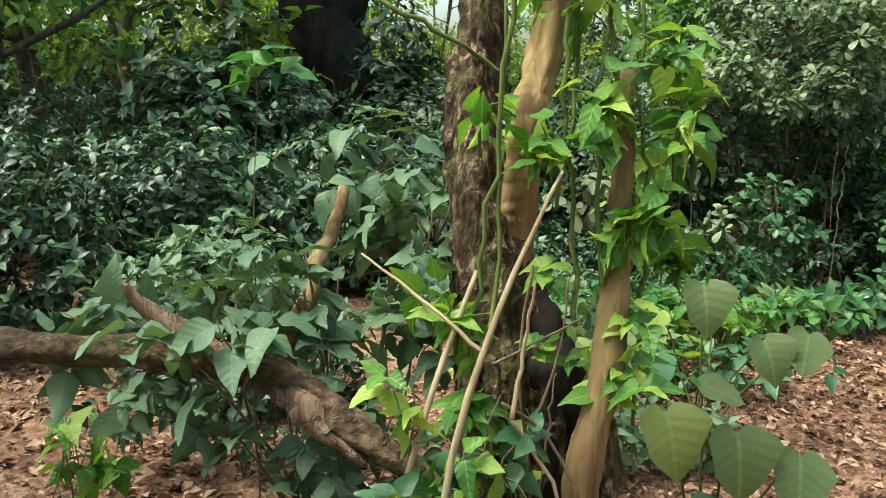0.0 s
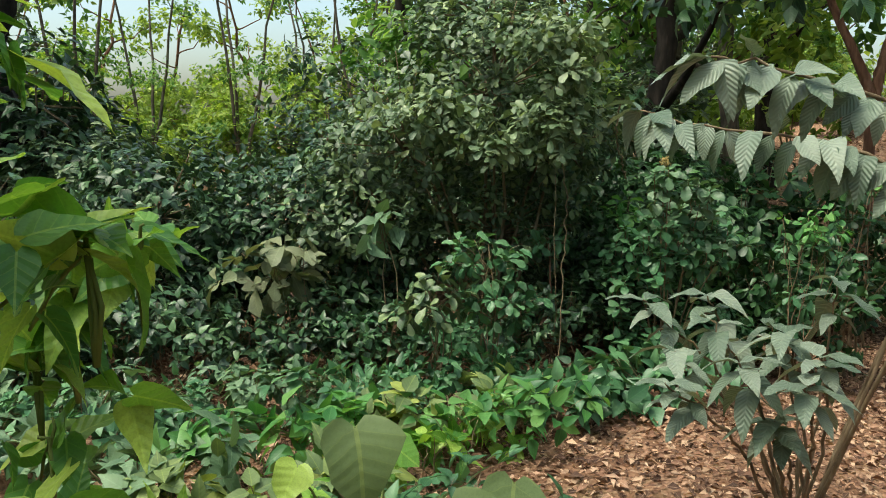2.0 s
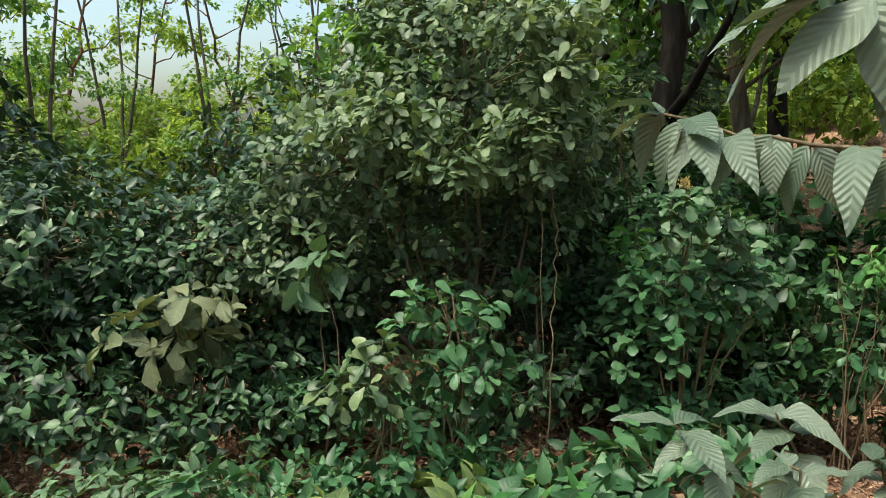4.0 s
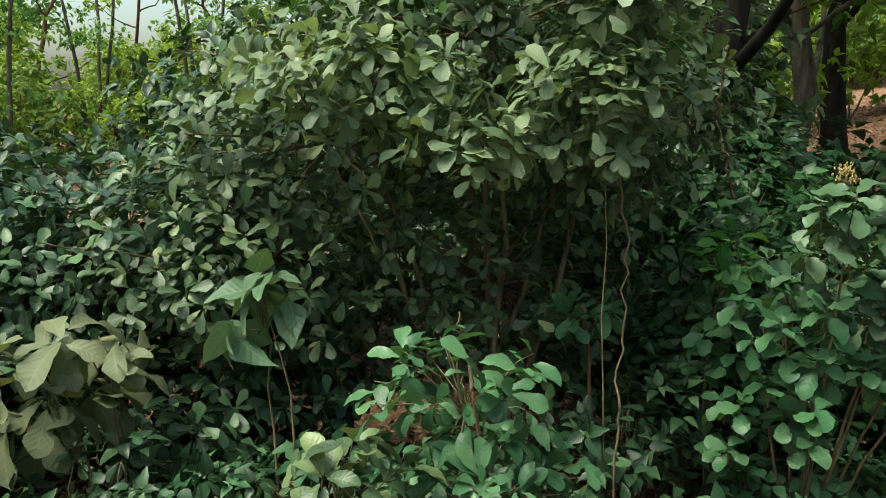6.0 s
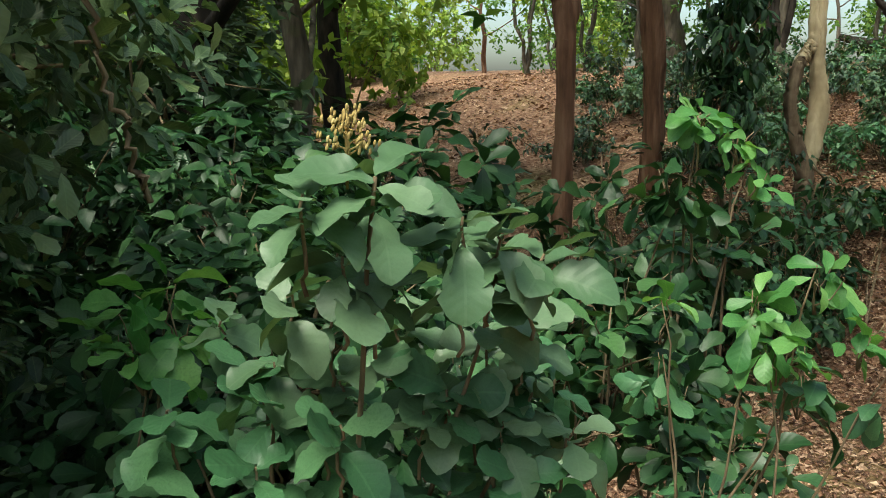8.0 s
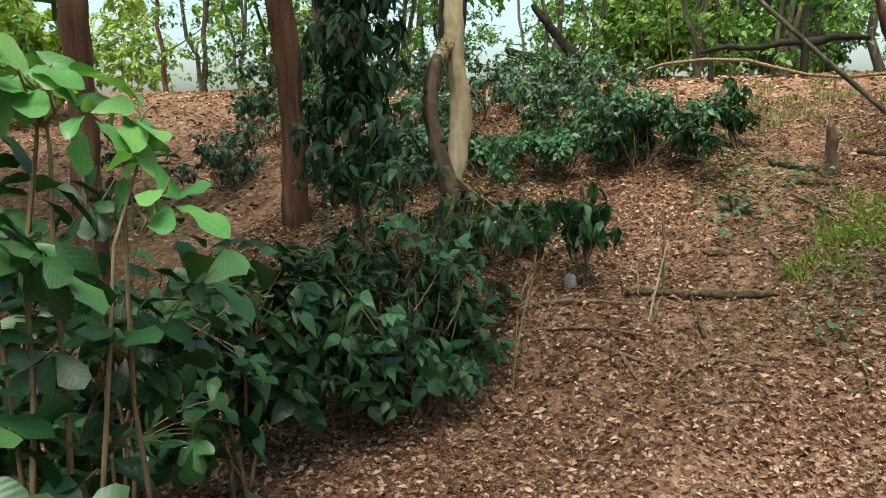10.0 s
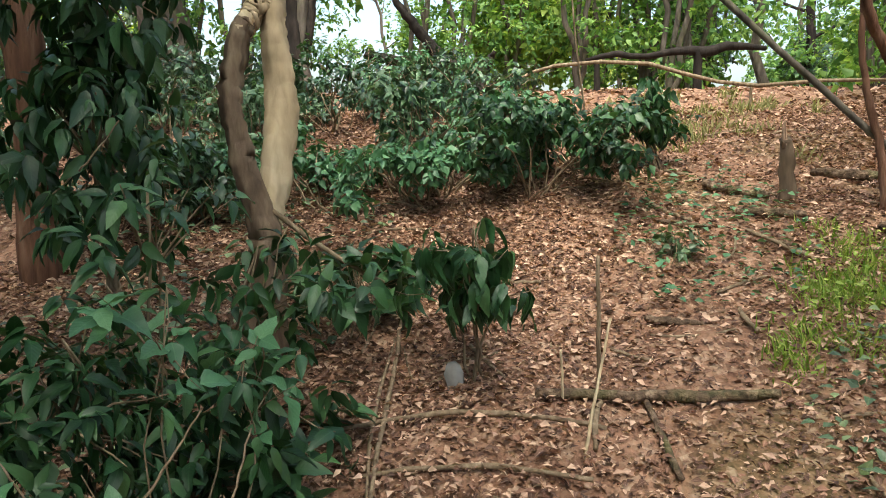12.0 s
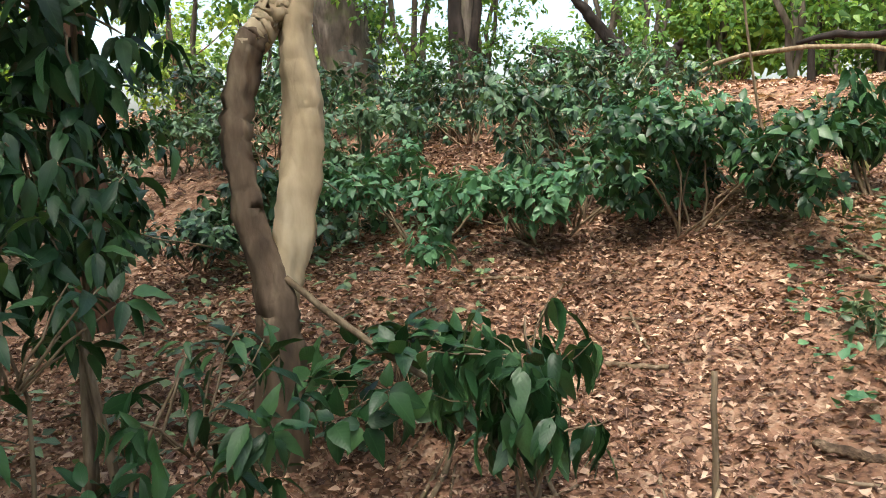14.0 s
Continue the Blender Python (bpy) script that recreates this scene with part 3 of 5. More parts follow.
def vine_plant():
    """Heart-shaped leaves that hang round the tree, about a hundred and thirty of them."""
    ob = tagged(thing("climbing_vine", 0.38, 1.92), "bright green climbing vine with heart-shaped leaves", "vine")
    o = np.array(ob.location)
    blobs = np.array([(0.44, 1.9, 1.38, 0.17, 0.1, 0.16), (0.36, 1.95, 1.62, 0.14, 0.1, 0.14), (0.52, 1.95, 1.56, 0.13, 0.1, 0.12), (0.24, 1.93, 1.5, 0.12, 0.1, 0.16),
                      (0.28, 1.98, 1.85, 0.12, 0.08, 0.12), (0.42, 1.82, 1.0, 0.10, 0.07, 0.07), (0.50, 2.0, 1.75, 0.1, 0.08, 0.12), (0.05, 1.85, 0.92, 0.10, 0.08, 0.10), (0.1, 1.85, 0.72, 0.1, 0.08, 0.08), (0.64, 2.2, 1.5, 0.1, 0.08, 0.13), (0.6, 2.15, 1.25, 0.1, 0.08, 0.1), (0.56, 2.1, 1.72, 0.12, 0.08, 0.1), (0.2, 2.05, 2.0, 0.12, 0.06, 0.12), (0.36, 2.1, 2.05, 0.12, 0.06, 0.1), (0.06, 1.95, 1.62, 0.1, 0.06, 0.1), (0.0, 1.85, 1.15, 0.12, 0.08, 0.1), (0.70, 2.90, 1.42, 0.08, 0.06, 0.06), (0.64, 2.85, 1.44, 0.06, 0.05, 0.05), (0.66, 2.50, 1.56, 0.07, 0.06, 0.07), (0.58, 2.51, 1.47, 0.07, 0.06, 0.07), (0.53, 2.50, 1.32, 0.07, 0.06, 0.07), (0.63, 2.46, 1.27, 0.07, 0.06, 0.07), (0.54, 2.48, 1.20, 0.07, 0.06, 0.07), (0.52, 2.54, 1.54, 0.07, 0.06, 0.07), (0.67, 2.48, 1.47, 0.07, 0.06, 0.07), (0.58, 2.49, 1.37, 0.07, 0.06, 0.07)])
    blobs[:, :3] -= o
    pos, way, up, tip = crown(blobs, 158, 3, 0.08, 0.05, droop=0.55)
    leaf_pieces(ob, "heart", pos, way, up, 0.05 + 0.05 * rng.random(len(pos)), M_VINE)
    lines = [(bend([b[:3] + np.array([0, 0, -0.12]), b[:3], t], 5, 0.004), (0.004, 0.002)) for t in tip[::2] for b in [blobs[np.argmin(np.linalg.norm(blobs[:, :3] - t, axis=1))]]]
    piece("stem", tubes("stem", lines, M_STEM, 4), ob, kind="stuff")


vine_plant()


# ---- bare twigs, fallen log and grey-green shrub at its foot ----
def bare_twigs(name, label, x, y, lines, material=None, category="twig", z=None):
    ob = tagged(thing(name, x, y, z), label, category)
    o = np.array(ob.location)
    for pts, rad in lines:
        piece("twig", tubes("twig", [(bend(np.array(pts, float) - o, 12, 0.0015), rad)], material or M_TWIG, 6, 0.05), ob)
    return ob


bare_twigs("dead_branch", "pale dry branch with forked twigs leaning on the tree", -0.12, 1.65, [
    (((-0.15, 1.55, 0.0), (-0.02, 1.62, 0.85), (0.10, 1.72, 1.22), (0.24, 1.85, 1.48)), (0.009, 0.008, 0.004)),
    (((-0.28, 1.6, 0.05), (-0.10, 1.7, 0.85), (0.05, 1.85, 1.25)), (0.010, 0.006)),
    (((0.06, 1.70, 1.1), (-0.05, 1.78, 1.18), (-0.22, 1.9, 1.28)), (0.006, 0.003)),
    (((0.12, 1.7, 0.95), (0.21, 1.72, 0.8), (0.28, 1.7, 0.62)), (0.006, 0.004)),
    (((0.12, 1.7, 0.95), (0.15, 1.74, 1.1), (0.17, 1.74, 1.25)), (0.006, 0.003))], M_BARK_PALE)
bare_twigs("tangled_twig", "thin bent dry twigs tangled by the trunk", 0.2, 1.72, [
    (((0.17, 1.75, 0.8), (0.14, 1.76, 1.05), (0.17, 1.78, 1.28)), (0.004, 0.003)),
    (((0.17, 1.75, 0.9), (0.23, 1.76, 1.08), (0.25, 1.78, 1.25)), (0.004, 0.002)),
    (((0.08, 1.75, 1.06), (0.2, 1.76, 1.12), (0.28, 1.77, 1.16)), (0.004, 0.002)),
    (((0.1, 1.72, 0.98), (0.2, 1.73, 0.9), (0.29, 1.72, 0.7), (0.3, 1.7, 0.3), (0.31, 1.72, 0.0)), (0.004, 0.004))])


def fallen_log():
    ob = tagged(thing("fallen_log", -0.9, 2.15, 0.0), "dark barked fallen log with a broken raw end and bent limb", "log")
    o = np.array(ob.location)
    piece("log", tubes("log", [(bend(np.array([(-2.6, 2.5, 0.78), (-1.8, 2.28, 0.95), (-1.24, 2.19, 0.96), (-0.55, 2.08, 0.93), (-0.2, 1.9, 0.80), (0.05, 1.95, 0.55)]) - o, 110, 0.001), (0.055, 0.046, 0.042, 0.044, 0.036, 0.03))], M_LOG, 26, 0.1, 0.22), ob)
    piece("limb", tubes("limb", [(bend(np.array([(-0.5, 2.12, 0.95), (-0.43, 2.3, 1.02), (-0.40, 2.42, 1.14), (-0.36, 2.5, 1.22), (-0.33, 2.57, 1.34)]) - o, 18, 0.005), (0.03, 0.026, 0.02))], M_BARK_TAN, 10, 0.06), ob, label="bent tan limb")
    piece("splinter", tubes("splinter", [(bend(np.array([(-0.87, 2.12, 1.15), (-0.8, 2.1, 1.08), (-0.68, 2.08, 1.0), (-0.58, 2.06, 0.95)]) - o, 10, 0.006), (0.008, 0.022, 0.028, 0.02))], M_WOOD_RAW, 8, 0.25), ob, label="raw reddish splintered wood")
    piece("splinter", tubes("splinter", [(bend(np.array([(-0.46, 2.0, 0.90), (-0.34, 1.93, 0.86), (-0.22, 1.87, 0.76)]) - o, 9, 0.008), (0.012, 0.035, 0.012))], M_WOOD_RAW, 8, 0.3), ob, label="raw reddish splintered wood")
    piece("prop", tubes("prop", [(bend(np.array([(-2.3, 2.4, -0.1), (-2.2, 2.38, 0.5), (-2.15, 2.36, 0.9)]) - o, 8, 0.01), (0.05, 0.04))], M_BARK_RED, 9, 0.1), ob, label="stub that props the log")


fallen_log()
shrub("grey_green_shrub", -0.45, 2.6, [(0.15, 0.15, 1.35, 0.38, 0.25, 0.22), (-0.2, -0.15, 1.0, 0.35, 0.2, 0.22), (0.05, -0.35, 0.9, 0.3, 0.15, 0.2), (-0.5, -0.35, 1.0, 0.35, 0.15, 0.2), (0.3, 0.0, 1.15, 0.2, 0.2, 0.25), (-0.1, -0.6, 0.95, 0.35, 0.15, 0.22)],
      62, 5, 0.125, "ovate", M_BROAD, "grey-green broad-leaved shrub growing over a fallen log", pieces=True, droop=0.5, stems=6, stem_r=0.008, spread=0.1, shell=0.2)
shrub("grey_green_shrub", -0.3, 2.2, [(-0.1, 0, 1.1, 0.25, 0.12, 0.2), (0.2, -0.05, 1.0, 0.2, 0.12, 0.25), (-0.4, -0.1, 0.85, 0.25, 0.1, 0.15), (0.0, -0.2, 0.7, 0.3, 0.12, 0.2), (0.25, 0.1, 1.3, 0.2, 0.12, 0.15)], 56, 5, 0.095, "ovate", M_BROAD, "grey-green leafy shrub between the log and tree", pieces=True, droop=0.5, stems=6, stem_r=0.006, shell=0.15)
shrub("low_undergrowth", -0.7, 1.75, [(0, 0, 0.35, 0.45, 0.2, 0.25), (0.4, 0, 0.3, 0.3, 0.2, 0.25), (-0.5, 0.2, 0.3, 0.35, 0.25, 0.22)], 44, 5, 0.095, "ovate", M_GREEN, "low green plants under the fallen log", pieces=True, stems=8, stem_r=0.004, shell=0.15, category="undergrowth")
shrub("young_sapling", 0.02, 1.7, [(0.0, 0, 0.75, 0.14, 0.1, 0.3), (-0.12, 0, 1.0, 0.12, 0.08, 0.16), (0.06, 0, 0.4, 0.2, 0.1, 0.2)], 26, 4, 0.085, "ovate", M_VINE, "bright green young sapling before the trunk", pieces=True, droop=0.5, stems=3, stem_r=0.005, shell=0.1)
shrub("young_sapling", -0.05, 1.75, [(0.0, 0, 0.62, 0.3, 0.15, 0.3), (-0.3, 0.1, 0.55, 0.25, 0.15, 0.3), (0.15, 0, 0.9, 0.16, 0.1, 0.2)], 36, 5, 0.085, "ovate", M_GREEN, "young leafy sapling at the tree's foot", pieces=True, droop=0.4, stem_r=0.006, shell=0.2)
shrub("small_sprout", -1.2, 2.45, [(0, 0, 0.5, 0.28, 0.2, 0.25), (0.2, -0.1, 0.3, 0.25, 0.2, 0.15)], 26, 4, 0.09, "heart", M_VINE, "small bright sprout beside the log", pieces=True, droop=0.5, stem_r=0.004, shell=0.2, category="plant")
shrub("low_undergrowth", -1.35, 1.9, [(0, 0, 0.3, 0.4, 0.25, 0.22), (0.4, -0.1, 0.25, 0.3, 0.2, 0.2), (-0.4, 0.1, 0.35, 0.3, 0.2, 0.2)], 40, 5, 0.09, "ovate", M_BROAD, "low grey-green plants under the fallen log", pieces=True, stems=8, stem_r=0.004, shell=0.1, category="undergrowth")
shrub("bright_sprig", -0.55, 2.4, [(0, 0, 1.72, 0.1, 0.06, 0.06)], 4, 4, 0.1, "ovate", M_FRESH, "bright leafy sprig rising over the shrub", pieces=True, stems=1, stem_r=0.004, category="plant", twigs=4)


# ---- big round leaves ----
def round_plant(x, y, leaves, label):
    ob = tagged(thing("round_leaved_plant", x, y), label, "plant")
    o = np.array(ob.location)
    lines = []
    for (px, py, pz, s, ax, tilt, mat) in leaves:
        p = np.array([px, py, pz]) - o
        way = np.array([math.sin(ax), -math.cos(ax), -tilt])
        leaf_pieces(ob, "round", [p], np.array([way]), np.array([[0.05, -0.75 * tilt, 0.8]]), [s], mat)
        lines.append((bend([np.array([0, 0, -0.03]), p * 0.6 + np.array([0, 0, 0.05]), p], 8, 0.006), (0.006, 0.003)))
    piece("stem", tubes("stem", lines, M_STEM, 5), ob)


round_plant(1.2, 3.6, [(1.15, 3.55, 0.76, 0.22, 0.1, 1.3, M_ROUND), (1.42, 3.5, 0.52, 0.20, 0.4, 1.1, M_ROUND), (1.62, 3.5, 0.55, 0.2, -0.5, 1.2, M_ROUND), (1.0, 3.7, 0.6, 0.12, -0.6, 0.6, M_VINE), (1.3, 3.8, 0.6, 0.13, 0.9, 0.5, M_VINE), (0.95, 3.5, 0.45, 0.13, 0.3, 0.7, M_GREEN), (1.1, 3.4, 0.35, 0.12, 2.2, 0.5, M_VINE)], "plant with large round grey-green leaves by the path")
round_plant(0.85, 2.5, [(0.67, 2.4, 0.66, 0.2, 0.2, 1.0, M_ROUND), (0.84, 2.25, 0.66, 0.19, 0.0, 1.2, M_ROUND), (1.02, 2.22, 0.60, 0.18, -0.3, 1.2, M_ROUND), (0.78, 2.4, 0.75, 0.14, 1.3, 0.3, M_ROUND), (0.7, 2.2, 0.46, 0.14, 0.9, 0.8, M_BROAD)], "plant with large yellowing round leaves")


# ---- ribbed silvery shrub beside the path ----
def ribbed_shrub():
    ob = tagged(thing("ribbed_leaf_shrub", 2.82, 3.7), "dusty silver-green shrub with long ribbed drooping leaves", "shrub")
    o = np.array(ob.location)
    foot = (2.82, 3.7, 0.0)
    tops = [((2.6, 3.75, 0.6), (2.28, 3.91, 0.98)), ((2.65, 3.7, 0.6), (2.43, 3.72, 0.94)), ((2.6, 3.65, 0.5), (2.25, 3.65, 0.86)), ((2.5, 3.6, 0.5), (2.11, 3.48, 0.82)), ((2.75, 3.6, 0.55), (2.6, 3.55, 0.92)), ((2.75, 3.5, 0.6), (2.57, 3.35, 0.90)),
            ((2.6, 3.55, 0.5), (2.33, 3.42, 0.88)), ((2.7, 3.5, 0.5), (2.46, 3.27, 0.84)), ((2.9, 3.7, 0.6), (2.93, 3.69, 1.05)), ((2.7, 3.8, 0.6), (2.54, 3.9, 0.98)), ((2.7, 3.6, 0.4), (2.5, 3.45, 0.66)), ((2.85, 3.75, 0.5), (2.75, 3.82, 0.87))]
    long = [((2.8, 3.3, 0.9), (2.78, 3.08, 1.4), (2.58, 3.04, 1.62), (2.36, 3.1, 1.70), (2.18, 3.16, 1.76), (2.03, 3.2, 1.785)), ((3.0, 3.5, 0.9), (3.02, 3.35, 1.3), (2.82, 3.45, 1.5), (2.64, 3.62, 1.57), (2.48, 3.9, 1.60), (2.37, 4.13, 1.66)), ((3.1, 3.6, 0.9), (3.2, 3.4, 1.4), (3.0, 3.25, 1.68), (2.75, 3.2, 1.7))]
    lines = []
    for k, pts in enumerate(tops + long):
        line = bend(np.array((foot, *pts)) - o, 24, 0.005)
        lines.append((line, (0.009, 0.006, 0.003)))
        pos, way, up, size = [], [], [], []
        if k < len(tops):
            tan = unit(line[-1] - line[-4])
            for q in range(9):
                a = q * 2.4 + k
                lift = 0.2 - 0.1 * q
                f = line[23 - int(q * 0.7)]
                w = np.array([math.cos(a), math.sin(a), lift]) + tan * 0.25
                pos.append(f)
                way.append(w)
                up.append((math.cos(a) * -0.2, math.sin(a) * -0.2, 1.0))
                size.append(0.10 + 0.065 * rng.random())
        else:
            open_side = np.array([-0.62, -0.75, 0.0])
            for q, kk in enumerate(np.linspace(8, 22, 15).astype(int)):
                tan = unit(line[min(kk + 1, 23)] - line[kk - 1])
                for ss in (1, -1):
                    pos.append(line[kk] + rng.normal(0, 0.006, 3))
                    way.append(tan * (0.35 * ss + 0.3) + open_side * (0.25 + 0.3 * rng.random()) + np.array([0, 0, (-0.75 if ss > 0 else 0.1) - 0.35 * rng.random()]) + rng.normal(0, 0.15, 3))
                    up.append(open_side * 0.6 + np.array([0, 0, 0.75]) + rng.normal(0, 0.12, 3))
                    size.append((0.10 if k == len(tops) else 0.125) + 0.05 * rng.random())
            for q in range(3):
                pos.append(line[-1])
                way.append(unit(line[-1] - line[-3]) + rng.normal(0, 0.4, 3) - np.array([0, 0, 0.2]))
                up.append((0, 0, 1.0))
                size.append(0.15)
        leaf_pieces(ob, "lance", np.array(pos), np.array(way), np.array(up), size, M_SILVER, wide=1.3)
    piece("stem", tubes("stem", lines, M_TWIG, 6), ob)


ribbed_shrub()

# ---- low green plants along the thicket's edge ----
for (x, y, s, mat, lab) in ((1.1, 4.8, 1.0, M_FRESH, "low bright green seedling patch on the litter"), (1.7, 4.7, 0.8, M_VINE, "low yellow-green seedlings on the litter"), (0.9, 4.3, 0.9, M_ROUND, "low olive seedlings on the litter"), (1.9, 5.1, 0.7, M_ROUND, "low olive seedlings by the path"), (0.5, 4.6, 1.1, M_BROAD, "low grey-green seedlings under the thicket"),
                            (2.2, 4.9, 0.8, M_FRESH, "low bright green seedlings by the path"), (1.5, 5.4, 0.9, M_GREEN, "low green seedlings on the litter"), (0.7, 3.9, 0.9, M_VINE, "low bright seedlings near the old tree"), (2.7, 5.2, 0.7, M_GREEN, "low green seedlings by the path"),
                            (0.0, 5.5, 1.2, M_BROAD, "low grey-green seedlings under the thicket"), (3.3, 5.3, 0.8, M_GREEN, "low green seedlings on the litter"), (1.5, 4.1, 0.7, M_GREEN, "low green seedlings by the path")):
    shrub("seedling_patch", x, y, [(0, 0, 0.28 * s, 0.4 * s, 0.35 * s, 0.16 * s), (0.3, 0.2, 0.22 * s, 0.3, 0.3, 0.15), (-0.3, 0.1, 0.25 * s, 0.3, 0.3, 0.18)], 48, 4, 0.10 + 0.04 * rng.random(), "heart" if mat in (M_BROAD, M_VINE) else "ovate", mat, lab, stems=9, stem_r=0.004, shell=0.05, category="seedlings", group="seedlings on the forest floor")

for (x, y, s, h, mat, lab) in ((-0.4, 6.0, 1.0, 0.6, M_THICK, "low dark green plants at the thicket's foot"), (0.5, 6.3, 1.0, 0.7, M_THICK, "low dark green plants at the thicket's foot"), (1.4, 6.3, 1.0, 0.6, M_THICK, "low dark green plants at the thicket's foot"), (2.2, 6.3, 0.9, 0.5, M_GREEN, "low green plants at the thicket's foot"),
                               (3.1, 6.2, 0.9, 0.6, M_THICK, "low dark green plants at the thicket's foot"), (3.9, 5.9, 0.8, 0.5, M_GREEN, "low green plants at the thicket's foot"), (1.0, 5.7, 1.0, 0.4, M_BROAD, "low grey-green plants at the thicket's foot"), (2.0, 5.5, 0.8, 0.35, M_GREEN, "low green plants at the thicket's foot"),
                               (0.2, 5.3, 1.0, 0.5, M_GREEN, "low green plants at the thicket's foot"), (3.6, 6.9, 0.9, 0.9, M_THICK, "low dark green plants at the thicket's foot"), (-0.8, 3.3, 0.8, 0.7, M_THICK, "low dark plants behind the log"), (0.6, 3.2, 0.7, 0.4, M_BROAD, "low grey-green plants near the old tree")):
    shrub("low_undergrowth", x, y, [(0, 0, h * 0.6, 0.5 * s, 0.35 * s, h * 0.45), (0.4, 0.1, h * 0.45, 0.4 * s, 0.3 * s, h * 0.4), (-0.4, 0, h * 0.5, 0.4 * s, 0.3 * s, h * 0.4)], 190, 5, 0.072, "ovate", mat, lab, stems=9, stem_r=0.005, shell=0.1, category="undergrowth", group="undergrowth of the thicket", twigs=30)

# ---- the thicket ahead ----
shrub("thicket_bush", 2.75, 6.75, [(0, 0, 1.9, 0.75, 0.55, 0.65), (-0.6, 0.1, 1.5, 0.6, 0.5, 0.45), (0.45, -0.1, 1.55, 0.6, 0.5, 0.4), (0.1, 0.55, 2.5, 0.7, 0.4, 0.4), (-0.9, 0.2, 1.0, 0.6, 0.5, 0.45), (0.1, 0.2, 0.9, 0.8, 0.5, 0.5)],
      2100, 6, 0.075, "obovate", M_OLIVE, "tall dense bush with dusty olive rounded leaves", stems=9, stem_r=0.018, twigs=200, shell=0.45)
shrub("thicket_bush", 2.85, 6.02, [(0.05, 0, 1.6, 0.34, 0.2, 0.16), (0.08, 0.0, 1.42, 0.22, 0.14, 0.08), (-0.3, 0.1, 1.45, 0.3, 0.2, 0.14), (0.15, 0, 1.85, 0.24, 0.2, 0.14), (-0.65, 0.25, 1.62, 0.4, 0.25, 0.2), (0.1, 0.1, 2.1, 0.4, 0.25, 0.2)], 320, 6, 0.085, "obovate", M_PALE, "spreading bush branch with pale olive rounded leaves", stems=1, stem_r=0.003, twigs=60, shell=0.3)
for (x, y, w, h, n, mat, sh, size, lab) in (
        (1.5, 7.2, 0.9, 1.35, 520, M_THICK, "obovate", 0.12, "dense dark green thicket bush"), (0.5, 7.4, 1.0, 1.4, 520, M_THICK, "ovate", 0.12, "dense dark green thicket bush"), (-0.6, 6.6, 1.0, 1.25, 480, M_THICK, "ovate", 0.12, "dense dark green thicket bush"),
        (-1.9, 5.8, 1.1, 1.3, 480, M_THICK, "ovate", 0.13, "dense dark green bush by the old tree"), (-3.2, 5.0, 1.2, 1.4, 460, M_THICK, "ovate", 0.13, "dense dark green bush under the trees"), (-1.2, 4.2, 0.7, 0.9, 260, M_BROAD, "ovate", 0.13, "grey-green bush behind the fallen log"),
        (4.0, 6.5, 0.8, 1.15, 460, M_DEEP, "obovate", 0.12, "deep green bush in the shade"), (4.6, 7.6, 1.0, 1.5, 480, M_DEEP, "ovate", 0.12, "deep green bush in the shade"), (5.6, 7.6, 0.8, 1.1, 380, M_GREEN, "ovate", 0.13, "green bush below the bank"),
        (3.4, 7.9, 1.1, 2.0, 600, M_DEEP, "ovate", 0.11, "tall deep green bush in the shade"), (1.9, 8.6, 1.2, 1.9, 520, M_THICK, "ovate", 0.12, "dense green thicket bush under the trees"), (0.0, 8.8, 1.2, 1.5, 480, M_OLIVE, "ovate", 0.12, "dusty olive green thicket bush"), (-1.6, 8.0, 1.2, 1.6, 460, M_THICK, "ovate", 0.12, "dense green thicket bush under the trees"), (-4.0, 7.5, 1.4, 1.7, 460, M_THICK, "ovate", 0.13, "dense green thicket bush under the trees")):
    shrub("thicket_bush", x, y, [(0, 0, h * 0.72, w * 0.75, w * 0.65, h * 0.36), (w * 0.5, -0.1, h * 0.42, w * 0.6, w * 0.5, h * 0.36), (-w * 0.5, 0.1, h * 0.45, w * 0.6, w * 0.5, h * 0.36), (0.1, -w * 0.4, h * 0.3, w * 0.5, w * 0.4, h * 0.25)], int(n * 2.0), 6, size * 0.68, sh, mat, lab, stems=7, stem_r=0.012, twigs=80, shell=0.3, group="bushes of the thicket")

shrub("dusty_plant", 1.2, 6.45, [(0, 0, 0.68, 0.32, 0.15, 0.18), (0.15, 0, 0.8, 0.2, 0.12, 0.1)], 14, 5, 0.17, "obovate", M_TAN, "low plant with dusty tan-green long leaves", pieces=True, stems=3, stem_r=0.006, shell=0.2, category="plant", droop=0.4)
shrub("broad_leaf_plant", 1.85, 6.3, [(0, 0, 0.98, 0.2, 0.12, 0.15)], 7, 4, 0.15, "ovate", M_BROAD, "plant with hanging blue-green broad leaves", pieces=True, stems=2, stem_r=0.006, category="plant", droop=0.9)
shrub("rounded_shrub", 2.35, 5.75, [(0, 0, 0.82, 0.26, 0.2, 0.16), (0.02, -0.05, 0.55, 0.28, 0.2, 0.18)], 48, 6, 0.09, "obovate", M_GREEN, "small rounded green shrub at the thicket's edge", pieces=True, stem_r=0.007)
shrub("rounded_shrub", 2.98, 6.32, [(0, 0, 0.82, 0.12, 0.1, 0.05)], 9, 5, 0.09, "obovate", M_GREEN, "sapling tuft of green leaves on a brown stem", pieces=True, stems=1, stem_r=0.011, stem_mat=M_BARK_RED)
shrub("rounded_shrub", 1.95, 5.6, [(0, 0, 0.6, 0.24, 0.16, 0.14)], 18, 6, 0.10, "obovate", M_OLIVE, "small dusty olive shrub at the thicket's edge", pieces=True, stem_r=0.006)


